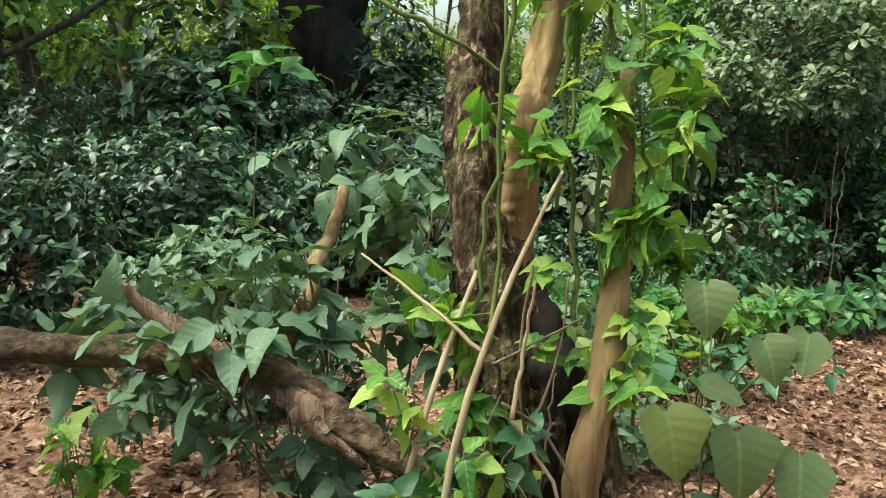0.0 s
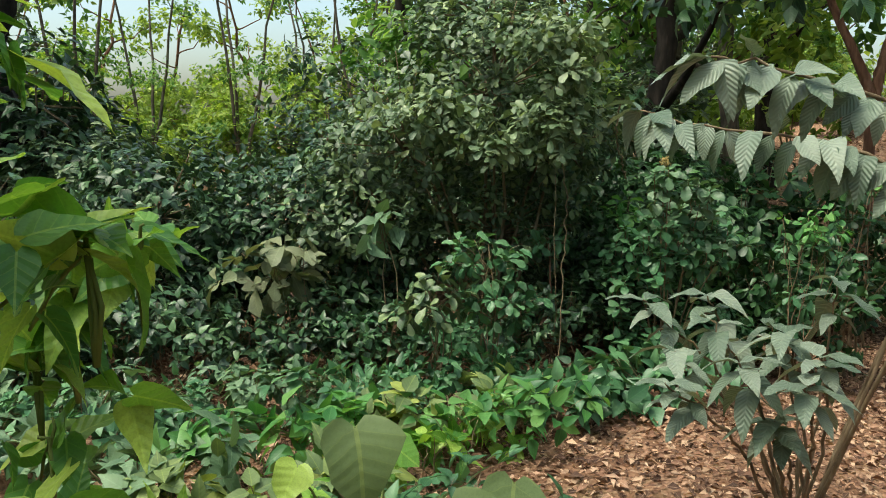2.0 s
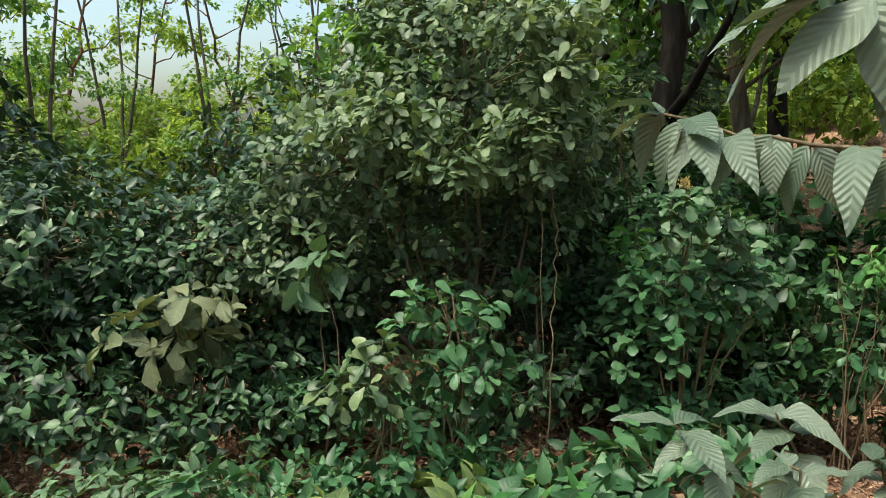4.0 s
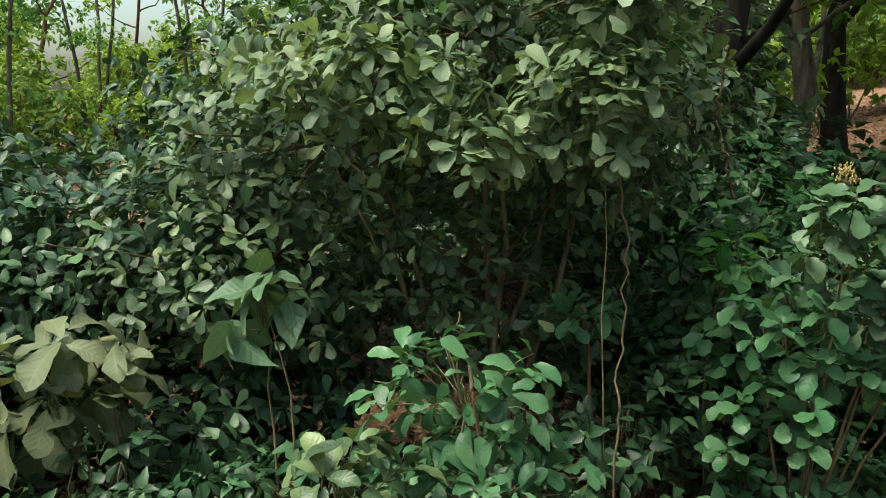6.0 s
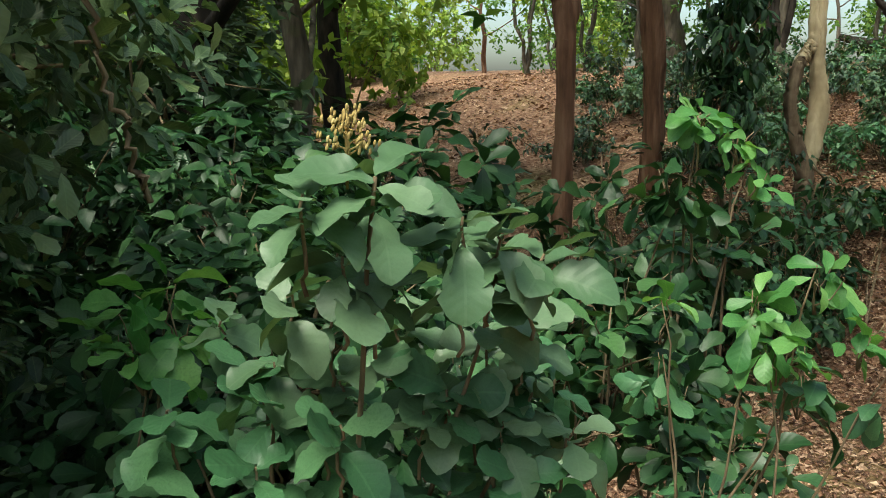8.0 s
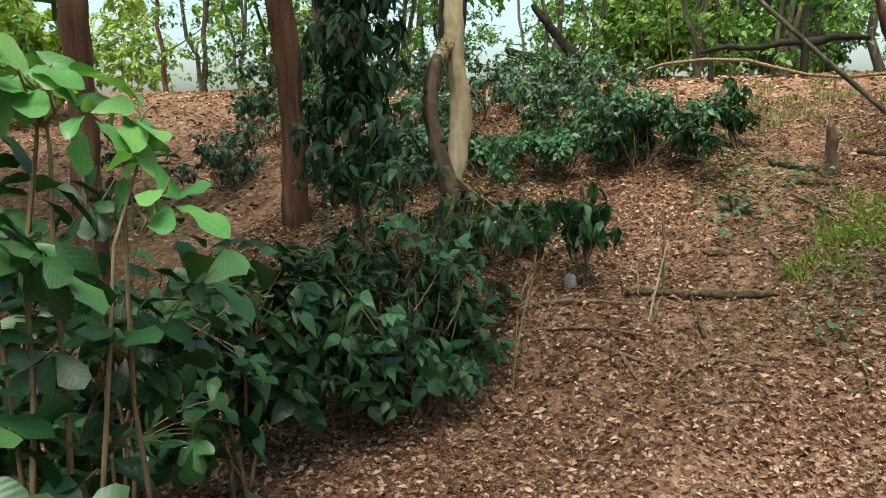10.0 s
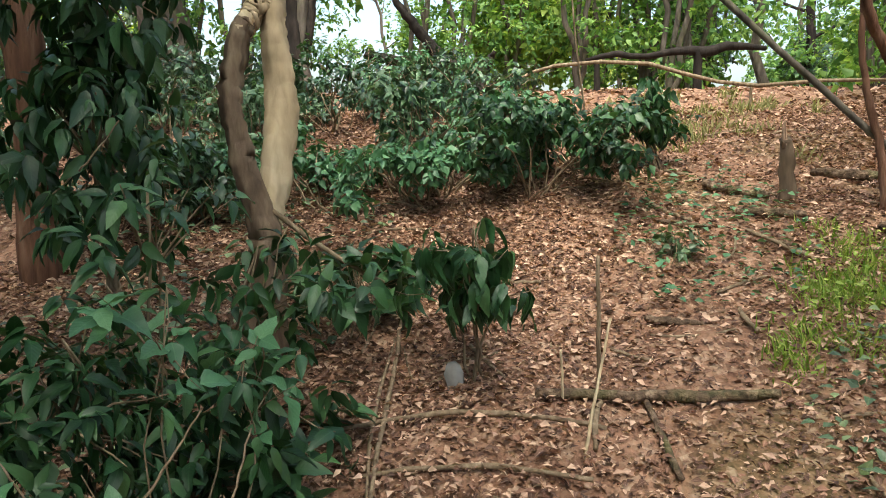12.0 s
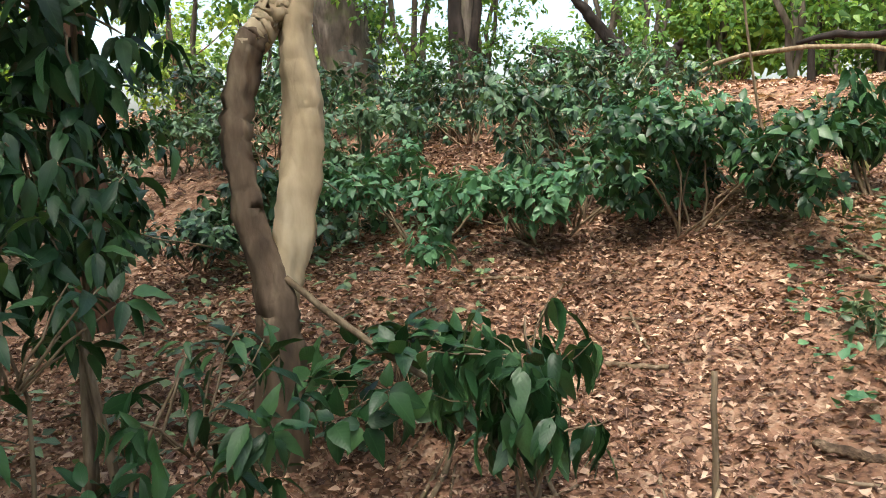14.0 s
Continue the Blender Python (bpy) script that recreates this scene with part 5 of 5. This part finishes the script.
def bent_tree():
    x, y = 10.9, 3.98
    o3 = zg(x, y)
    B = np.array(o3)
    L = lambda *p: [B + np.array(q) for q in p]
    trunk_tree("multi_stem_tree", "many-stemmed slender tree fanning up from one base", x, y, [
        (L((0, 0, -0.1), (-0.05, 0.02, 0.35), (-0.15, 0.12, 0.7), (-0.35, 0.35, 1.1), (-0.5, 0.55, 2.0), (-0.6, 0.8, 3.5)), (0.05, 0.036, 0.03, 0.024, 0.02, 0.012)),
        (L((-0.02, 0.08, -0.1), (-0.05, 0.14, 0.3), (0.0, 0.25, 0.8), (0.0, 0.3, 1.5), (0.1, 0.5, 3.0)), (0.026, 0.022, 0.018, 0.015, 0.01)),
        (L((0, 0, 0.1), (0.05, -0.05, 0.5), (0.1, -0.1, 1.0), (0.2, -0.15, 2.5)), (0.02, 0.013, 0.01, 0.008)),
        (L((0, 0, 0.15), (0.0, -0.12, 0.5), (0.02, -0.3, 0.95), (0.1, -0.6, 2.0)), (0.02, 0.013, 0.01, 0.008)),
        (L((0, 0, 0.2), (0.03, -0.05, 0.6), (0.0, -0.18, 1.0), (0.0, -0.2, 2.4)), (0.016, 0.011, 0.009, 0.007)),
        (L((0, -0.02, 0.25), (0.0, -0.25, 0.7), (0.0, -0.55, 1.0), (0.1, -0.9, 1.5)), (0.016, 0.01, 0.008, 0.006))], M_BARK_RED, [(-0.3, 0.5, 3.0, 1.3, 1.4, 0.7), (0.2, -0.6, 2.4, 1.0, 0.9, 0.6)], clusters=210, size=0.09, leaf=M_FRESH, sides=10)


bent_tree()
bare_twigs("leaning_pole", "long bare sapling trunk leaning into a many-stemmed tree", 10.9, 4.1, [([(10.88, 4.0, 1.05), (10.9, 4.25, 1.28), (10.95, 4.96, 1.94), (11.05, 5.9, 2.85)], (0.018, 0.02, 0.02, 0.016))], M_BARK_GREY, "fallen sapling", z=1.0)


def ground_stick(name, label, a, b, r, material=M_TWIG, mid=0.0, category="stick"):
    a, b = np.array(a, float), np.array(b, float)
    pts = []
    for f in np.linspace(0, 1, 6):
        p = a + (b - a) * f
        off = mid * math.sin(math.pi * f)
        pts.append((p[0] + off, p[1] + off * 0.6, ground_at(p[0] + off, p[1] + off * 0.6) + r * 0.75 + 0.012))
    return tagged(new(name, tubes(name, [(bend(pts, 16, r * 0.15), (r * 0.8, r, r * 0.75))], material, 9, 0.12)), label, category)


ground_stick("fallen_stick", "long thin fallen stick on the litter", (8.62, 6.4), (8.72, 5.46), 0.011, M_TWIG, 0.05)
ground_stick("fallen_log", "short brown log on the leaf litter", (8.86, 5.72), (8.98, 4.87), 0.022, M_LOG, category="log")
ground_stick("fallen_stick", "short broken stick on the path", (9.6, 5.33), (9.52, 5.1), 0.018, M_LOG)
ground_stick("fallen_log", "short log beside the grass", (10.6, 4.15), (10.4, 3.85), 0.035, M_LOG, category="log")
ground_stick("fallen_log", "short log on the slope beside the stump", (11.2, 5.0), (11.0, 4.65), 0.03, M_LOG, category="log")
ground_stick("fallen_log", "log beside the bent tree", (11.4, 4.35), (11.3, 3.95), 0.035, M_LOG, category="log")
ground_stick("fallen_log", "short log half in the grass", (10.0, 3.75), (9.75, 3.4), 0.035, M_LOG, category="log")
ground_stick("fallen_stick", "bent grey stick by the slope", (10.2, 4.1), (10.05, 3.7), 0.016, M_TWIG, 0.05)
ground_stick("fallen_log", "short log in the grass", (10.75, 4.85), (10.7, 4.5), 0.025, M_LOG, category="log")
ground_stick("fallen_stick", "thin bent stick on the litter", (8.0, 6.1), (9.3, 6.38), 0.008, M_TWIG, 0.08)
ground_stick("fallen_stick", "thin stick lying on the bank", (9.3, 6.05), (9.0, 5.85), 0.008, M_TWIG, 0.03)
ground_stick("fallen_stick", "thin stick on the worn path", (10.6, 5.27), (10.5, 5.0), 0.014, M_LOG)
bare_twigs("upright_stick", "thin pale twig leaning in the litter", 8.6, 5.53, [([zg(8.58, 5.53, -0.05), (8.68, 5.5, ground_at(8.68, 5.5) + 0.15), (8.8, 5.46, ground_at(8.8, 5.46) + 0.36)], (0.007, 0.004))], M_BARK_PALE, "twig")
bare_twigs("upright_stick", "thin pale twig standing in the litter", 8.85, 5.62, [([zg(8.85, 5.62, -0.05), (8.86, 5.63, ground_at(8.86, 5.63) + 0.2)], (0.006, 0.004))], M_BARK_PALE, "twig")
bare_twigs("thin_sapling", "thin bare sapling leaning on the bank", 11.3, 5.62, [([zg(11.3, 5.62, -0.05), (11.25, 5.75, 1.5), (11.2, 5.85, 2.3), (11.2, 6.0, 3.2)], (0.008, 0.006, 0.004))], M_TWIG, "sapling")
ground_stick("fallen_stick", "bent dry stick on the litter", (9.83, 6.49), (8.11, 6.14), 0.010, M_TWIG, -0.05)
ground_stick("fallen_stick", "long dry stick lying on the litter", (8.41, 6.23), (8.49, 5.49), 0.010, M_TWIG, 0.03)
ground_stick("fallen_stick", "dark broken stick on the litter", (8.95, 5.34), (8.54, 5.22), 0.013, M_LOG, 0.02)
srng = np.random.default_rng(21)
for k in range(90):
    x, y = srng.uniform(7.6, 12.5), srng.uniform(2.8, 6.8)
    a, l = srng.random() * 6.28, srng.uniform(0.12, 0.5)
    ground_stick("fallen_twig", "small dry twig on the litter", (x, y), (x + l * math.cos(a), y + l * math.sin(a)), srng.uniform(0.004, 0.012), M_TWIG, srng.normal(0, 0.04), "twig")
bare_twigs("long_branch", "long pale fallen branch stretched along the ridge", 13.3, 5.0, [([(13.28, 6.95, ground_at(13.28, 6.95) + 0.04), (13.45, 6.42, 1.69), (13.55, 6.1, 1.80), (13.75, 5.42, 1.83), (13.78, 4.92, 1.70), (13.69, 4.45, 1.61), (13.6, 3.7, 1.65), (13.5, 3.0, 1.62)], (0.012, 0.018, 0.02, 0.018, 0.014)),
                                                                                                   ([(13.69, 4.45, ground_at(13.69, 4.45) - 0.05), (13.69, 4.45, 1.6)], (0.018, 0.012))], category="branch")


def broken_trunk():
    x, y = 15.9, 7.5
    ob = tagged(thing("broken_trunk", x, y), "dark fallen trunk with broken limbs on the ridge", "log")
    z = 1.93 - ground_at(x, y)
    piece("trunk", tubes("trunk", [(bend([(0.1, -0.35, -0.1), (0, 0.0, z), (-0.1, 0.4, z + 0.08), (-0.2, 0.75, z + 0.12), (-0.27, 1.12, z + 0.22)], 40, 0.004), (0.14, 0.11, 0.075, 0.06, 0.045))], M_BARK_DARK, 18, 0.12, 0.2), ob)
    piece("limb", tubes("limb", [(bend([(0, 0.1, z), (-0.03, 0.4, z + 0.35), (-0.06, 0.6, z + 0.6), (-0.1, 0.8, z + 0.85)], 30, 0.004), (0.08, 0.065, 0.06, 0.04))], M_BARK_DARK, 14, 0.1, 0.2), ob)
    piece("root", tubes("root", [(bend([(0, -0.2, -0.1), (0.05, -0.3, 0.3), (0.05, -0.4, 0.5)], 12, 0.01), (0.12, 0.07, 0.02))], M_BARK_DARK, 10, 0.2, 0.2), ob)


broken_trunk()
bare_twigs("far_log", "dark fallen trunk lying on the ridge", 16.6, 5.0, [([(16.35, 6.05, 2.08), (16.45, 5.7, 2.16), (16.5, 5.4, 2.12), (16.69, 4.9, 2.21), (16.8, 4.6, 2.19), (16.85, 4.35, 2.27), (17.0, 3.9, 2.24)], (0.02, 0.045, 0.035, 0.05, 0.075, 0.06, 0.03)),
                                                                       ([(16.75, 4.7, ground_at(16.75, 4.7) - 0.1), (16.75, 4.72, 2.24)], (0.06, 0.05)), ([(16.4, 5.9, ground_at(16.4, 5.9) - 0.1), (16.4, 5.92, 2.14)], (0.05, 0.03))], M_BARK_DARK, "log")
stone = tagged(new("stone", tubes("stone", [(bend([zg(8.95, 6.05, -0.03), zg(8.96, 6.05, 0.05), zg(8.97, 6.06, 0.09)], 5, 0.004), (0.022, 0.032, 0.012))], M_ROCK, 12, 0.25)), "pale grey stone in the litter", "stone")


# ---- grass and weeds ----
def grass_patch(label, cx, cy, rx, ry, n, hgt, mat):
    tuft = rng.normal(0, 0.5, (max(6, n // 30), 2))
    pick = tuft[rng.integers(len(tuft), size=n)]
    x, y = cx + pick[:, 0] * rx + rng.normal(0, 0.045, n), cy + pick[:, 1] * ry + rng.normal(0, 0.045, n)
    pos = np.stack([x, y, height(x, y) - 0.005], -1)
    way = unit(np.stack([rng.normal(0, 0.45, n), rng.normal(0, 0.45, n), np.ones(n)], -1))
    me = leaf_cloud("grass", SHAPES["blade"], pos, way, unit(rng.normal(size=(n, 3))), hgt * (0.4 + 0.8 * rng.random(n)), mat, 1.2 + rng.random(n))
    return tagged(new("grass_patch", me), label, "grass", kind="stuff")


def weed_patch(label, cx, cy, rx, ry, n, size, mat):
    a, r = rng.random(n) * 6.28, np.sqrt(rng.random(n))
    x, y = cx + np.cos(a) * r * rx, cy + np.sin(a) * r * ry
    pos = np.stack([x, y, height(x, y) + 0.02 + 0.1 * rng.random(n)], -1)
    way = unit(np.stack([rng.normal(0, 1, n), rng.normal(0, 1, n), 0.5 * rng.random(n)], -1))
    me = leaf_cloud("weeds", PLAIN["ovate"], pos, way, np.tile([0, 0, 1.0], (n, 1)) + rng.normal(0, 0.3, (n, 3)), size * (0.5 + 0.8 * rng.random(n)), mat)
    return tagged(new("weed_patch", me), label, "weeds", kind="stuff")


for (x, y, rx, ry, n) in ((9.85, 4.45, 0.4, 0.22, 800), (9.55, 4.5, 0.25, 0.2, 420), (9.85, 4.05, 0.4, 0.25, 900), (9.3, 4.75, 0.2, 0.15, 260), (10.25, 4.3, 0.3, 0.25, 600), (9.6, 3.75, 0.35, 0.3, 700), (10.25, 3.65, 0.45, 0.35, 900)):
    grass_patch("bright green grass tuft on the litter", x, y, rx, ry, n, 0.075, M_GRASS)
    weed_patch("bright low weeds among the grass", x, y, rx * 1.15, ry * 1.15, n // 6, 0.03, M_GRASS)
grass_patch("thin dry grass on the upper bank", 13.0, 4.9, 1.2, 0.9, 1500, 0.10, M_DRYGRASS)
weed_patch("low weeds on the bank", 10.5, 5.0, 0.9, 0.5, 420, 0.05, M_GREEN)
weed_patch("low weeds beside the path", 8.8, 4.2, 0.7, 0.6, 380, 0.05, M_OLIVE)
weed_patch("sparse weeds under the trees", 9.6, 7.4, 1.5, 0.8, 700, 0.06, M_OLIVE)
shrub("small_weed_bush", 10.15, 5.2, [(0, 0, 0.1, 0.16, 0.14, 0.08)], 20, 5, 0.06, "ovate", M_OLIVE, "small grey-green weed on the path", category="weed", stems=3, stem_r=0.003)
shrub("small_weed_bush", 10.35, 3.95, [(0, 0, 0.2, 0.18, 0.16, 0.1)], 14, 5, 0.09, "lance", M_BROAD, "small blue-green weed beside the log", category="weed", stems=3, stem_r=0.003)
shrub("leafy_shrub", 10.95, 3.2, [(0, 0, 0.55, 0.45, 0.35, 0.3), (-0.3, -0.1, 0.3, 0.45, 0.4, 0.25), (0.2, -0.4, 0.9, 0.5, 0.4, 0.4)], 200, 6, 0.13, "ovate", M_DEEP, "dark green leafy shrub by the slope", stems=6)
trunk_tree("dark_tree", "thick dark tree trunk behind the slope", 14.9, 1.95, [([zg(14.9, 1.95, -0.2), (14.9, 1.95, 2.5), (14.8, 2.1, 5), (14.7, 2.3, 8)], (0.24, 0.17, 0.15, 0.1))], M_BARK_DARK, [(0, 0, 6.5, 2, 2, 1.2)], clusters=160)

# ---- the old dark tree behind the thicket ----
trunk_tree("old_dark_tree", "thick dark old tree bending over the thicket", -0.9, 9.9, [([zg(-0.7, 9.8, -0.3), (-0.8, 9.75, 0.8), (-0.95, 9.7, 1.4), (-1.4, 9.8, 2.2), (-1.6, 9.9, 3.0), (-2.8, 10.2, 5.0)], (0.42, 0.36, 0.36, 0.38, 0.32, 0.2)),
                                                                                           ([(-1.3, 9.8, 2.0), (-0.9, 9.9, 2.9), (-0.6, 10.1, 4.5)], (0.3, 0.2, 0.12))], M_BARK_DARK, [(-1, 0, 6, 3, 2.5, 1.2)], clusters=260, size=0.2)


# ---- woods behind: a few kinds, repeated ----
def wood_tree(kind, h, r, lean, mat, leaf, clusters, size):
    ob = tagged(thing("forest_tree", 0, 0, 0.0), "slender forest tree with a thin leafy crown", "tree", "trees of the wood")
    top = np.array([lean, 0.2 * lean, h])
    trunk = bend([(0, 0, -0.3), (lean * 0.1, 0.1, h * 0.3), (lean * 0.5, -0.1, h * 0.65), top], 14, 0.05)
    piece("trunk", tubes("trunk", [(trunk, (r, r * 0.75, r * 0.5, r * 0.2))], mat, 9, 0.08), ob)
    blobs, lines = [], []
    for k in range(8):
        f = 0.28 + 0.7 * k / 8
        p = trunk[int(f * 13)]
        a = k * 2.4 + kind
        l = h * (0.26 - 0.14 * f) * (0.8 + 0.5 * rng.random())
        e = p + np.array([math.cos(a) * l, math.sin(a) * l, l * (0.35 + 0.4 * rng.random())])
        lines.append((bend([p, (p + e) / 2 + np.array([0, 0, -0.1]), e], 7, 0.03), (r * 0.35, r * 0.1)))
        blobs.append((*e, l * 0.65, l * 0.65, l * 0.4))
    piece("limb", tubes("limb", lines, mat, 6), ob)
    pos, way, up, _ = crown(blobs, clusters, 6, 0.25, 0.2)
    piece("crown", leaf_cloud("crown", PLAIN["ovate"], pos, way, up, size * (0.6 + 0.7 * rng.random(len(pos))), leaf), ob, kind="stuff")
    return ob


def wood_bush(kind, w, h, leaf, clusters, size):
    return shrub("understory_bush", 0, 0, [(0, 0, h * 0.6, w * 0.8, w * 0.7, h * 0.45), (w * 0.6, 0, h * 0.4, w * 0.5, w * 0.5, h * 0.4), (-w * 0.6, 0.1, h * 0.45, w * 0.6, w * 0.5, h * 0.4), (0.2, 0.1, h * 0.95, w * 0.4, w * 0.4, h * 0.3)], clusters, 6, size, "ovate", leaf, "leafy understory bush in the wood", stems=5, stem_r=0.02, twigs=20, plain=True, z=0.0, group="understory bushes of the wood", shell=0.3)


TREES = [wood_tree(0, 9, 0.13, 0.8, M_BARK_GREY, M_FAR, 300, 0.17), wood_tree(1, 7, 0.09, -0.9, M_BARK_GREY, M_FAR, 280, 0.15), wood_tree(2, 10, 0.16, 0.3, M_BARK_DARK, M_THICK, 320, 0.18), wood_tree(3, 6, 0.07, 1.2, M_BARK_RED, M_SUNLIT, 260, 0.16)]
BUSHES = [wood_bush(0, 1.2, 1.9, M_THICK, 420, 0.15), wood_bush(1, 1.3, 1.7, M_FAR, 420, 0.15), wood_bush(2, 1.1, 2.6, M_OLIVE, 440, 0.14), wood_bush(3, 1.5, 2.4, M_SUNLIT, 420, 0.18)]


def ridge_tree():
    """Slim stems with small leaves from knee height up."""
    ob = tagged(thing("ridge_tree", 0, 0, 0.0), "slim several-stemmed tree with small leaves on the ridge", "tree", "trees on the ridge")
    blobs, n = [], 0
    for k in range(3):
        a = k * 2.1
        top = np.array([math.cos(a) * 0.9, math.sin(a) * 0.9, 5.2 + k * 0.5])
        line = bend([(0.05 * k, 0, -0.2), (math.cos(a) * 0.3, math.sin(a) * 0.3, 1.8), top], 12, 0.04)
        piece("trunk", tubes("trunk", [(line, (0.05, 0.035, 0.015))], M_BARK_GREY, 8, 0.08), ob)
        for f in (3, 5, 7, 9, 11):
            p = line[f]
            blobs.append((p[0] + rng.normal(0, 0.5), p[1] + rng.normal(0, 0.5), p[2] + rng.normal(0, 0.2), 0.65, 0.65, 0.42))
    pos, way, up, _ = crown(blobs, 210, 7, 0.25, 0.15)
    piece("crown", leaf_cloud("crown", PLAIN["ovate"], pos, way, up, 0.105 * (0.6 + 0.7 * rng.random(len(pos))), M_FAR), ob, kind="stuff")
    return ob


RIDGE = ridge_tree()


def spot(x, y, turn):
    return pose(x, y, ground_at(min(x, 30), min(max(y, -6), 26)), 0, 0, turn)


prng = np.random.default_rng(5)
used_t, used_b = set(), set()


def put(kind, used, x, y, turn):
    src = kind[0]
    if id(src) not in used:
        used.add(id(src))
        src.matrix_basis = spot(x, y, turn)
        return
    copy_thing(src, spot(x, y, turn))


def bearing(deg, dist, ox=2.5, oy=4.0):
    return ox + dist * math.sin(radians(deg)), oy + dist * math.cos(radians(deg))


def sky_gap(x, y):
    """The openings in the wood where the sky shows."""
    a, b = math.degrees(math.atan2(x - 6.0, y - 5.3)), math.degrees(math.atan2(x - 1.2, y - 2.5))
    return 46.5 < a < 53.5 or 58.5 < a < 72 or (-12 < b < 13 and y > 9.4)


for k in range(150):
    deg, dist = prng.uniform(-50, 150), 8 + 30 * prng.random() ** 1.1
    x, y = bearing(deg, dist)
    if x < 15 and y < 9.2 and x > 5:
        continue
    if abs(deg - 88) < 14 and dist < 16:
        continue
    if 46 < deg < 67 and prng.random() < 0.5:
        continue
    if 35 < deg < 125 and prng.random() < 0.45:
        continue
    if sky_gap(x, y) and (deg < 40 or prng.random() < 0.7):
        continue
    put([TREES[int(prng.integers(4))]], used_t, x, y, prng.uniform(0, 360))
for k in range(230):
    deg, dist = prng.uniform(-50, 150), 6 + 28 * prng.random()
    x, y = bearing(deg, dist)
    if (x < 14.5 and y < 9.5 and x > 4.5) or (y < 8.5 and -1 < x < 5):
        continue
    if 45 < deg < 110 and dist < 15:
        continue
    if 46 < deg < 67 and prng.random() < 0.7:
        continue
    if 35 < deg < 125 and prng.random() < 0.6:
        continue
    if sky_gap(x, y) and (dist < 20 or prng.random() < 0.6):
        continue
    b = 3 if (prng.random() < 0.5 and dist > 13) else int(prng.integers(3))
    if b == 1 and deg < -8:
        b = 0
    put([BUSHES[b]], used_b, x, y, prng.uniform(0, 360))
for k in range(60):
    deg, dist = prng.uniform(135, 310), 6.5 + 12 * prng.random()
    x, y = bearing(deg, dist)
    put([BUSHES[int(prng.integers(3))] if k % 2 else TREES[int(prng.integers(3))]], used_b if k % 2 else used_t, x, y, prng.uniform(0, 360))

# two unseen trees added south of the path to darken the foreground
for (x, y, kind) in ((7.3, 2.6, 2), (9.1, 1.9, 0)):
    put([TREES[kind]], used_t, x, y, 40 * x)
rrng = np.random.default_rng(11)
for k in range(62):
    x, y = 14.6 + 9 * rrng.random(), -7 + 24 * rrng.random()
    if (6.6 < y < 14.0 and x < 17.5) or (3.0 < y < 6.6 and x < 16.6):
        continue
    if 46 < math.degrees(math.atan2(x - 2.5, y - 4.0)) < 67 and rrng.random() < 0.35:
        continue
    if sky_gap(x, y) and rrng.random() < 0.75:
        continue
    put([RIDGE], used_t, x, y, rrng.uniform(0, 360))
for k in range(5):
    put([RIDGE], used_t, 17 + 6 * rrng.random(), -1 + 8 * rrng.random(), rrng.uniform(0, 360))
for k in range(5):
    a, d = radians(55 + 14 * (k + rrng.random()) / 5), 11 + 10 * rrng.random()
    put([RIDGE] if k % 3 else [TREES[1]], used_t, 6.0 + d * math.sin(a), 5.3 + d * math.cos(a), rrng.uniform(0, 360))
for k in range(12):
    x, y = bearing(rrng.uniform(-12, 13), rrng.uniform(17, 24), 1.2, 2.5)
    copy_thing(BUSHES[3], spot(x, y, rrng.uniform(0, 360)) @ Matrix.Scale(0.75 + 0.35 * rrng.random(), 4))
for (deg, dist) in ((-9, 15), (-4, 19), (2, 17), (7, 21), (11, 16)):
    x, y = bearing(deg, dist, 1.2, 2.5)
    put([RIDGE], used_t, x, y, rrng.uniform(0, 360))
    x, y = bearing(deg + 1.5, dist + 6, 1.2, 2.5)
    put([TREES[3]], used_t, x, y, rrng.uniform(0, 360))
for (deg, dist) in ((48.5, 15), (51.8, 19)):
    x, y = bearing(deg, dist, 6.0, 5.3)
    put([RIDGE], used_t, x, y, rrng.uniform(0, 360))
for (x, y) in ((12.3, 1.6), (13.4, 0.4), (11.6, 0.6), (13.9, 3.0), (14.3, 1.0)):
    put([RIDGE], used_t, x, y, rrng.uniform(0, 360))
for (x, y, kind) in ((5.1, 8.9, 0), (6.0, 9.9, 2), (4.2, 9.6, 2), (7.0, 11.3, 0), (5.4, 11.0, 1), (3.0, 9.8, 0), (8.2, 13.0, 2)):
    put([BUSHES[kind]], used_b, x, y, rrng.uniform(0, 360))
for (x, y, kind) in ((5.6, 9.2, 2), (7.4, 10.6, 0), (4.4, 10.4, 1), (9.5, 12.5, 2)):
    put([TREES[kind]], used_t, x, y, rrng.uniform(0, 360))
for (x, y) in ((18.0, 9.6), (19.5, 11.0), (18.5, 12.6), (21.5, 12.0), (17.0, 8.9), (22.0, 7.6)):
    if sky_gap(x, y):
        continue
    put([BUSHES[3]], used_b, x, y, rrng.uniform(0, 360))
for k in range(46):
    x, y = bearing(rrng.uniform(25, 130), 30 + 16 * rrng.random())
    if sky_gap(x, y) or k % 4:
        continue
    copy_thing(BUSHES[3 if k % 3 else 1], spot(x, y, rrng.uniform(0, 360)) @ Matrix.Scale(1.3 + 0.5 * rrng.random(), 4))
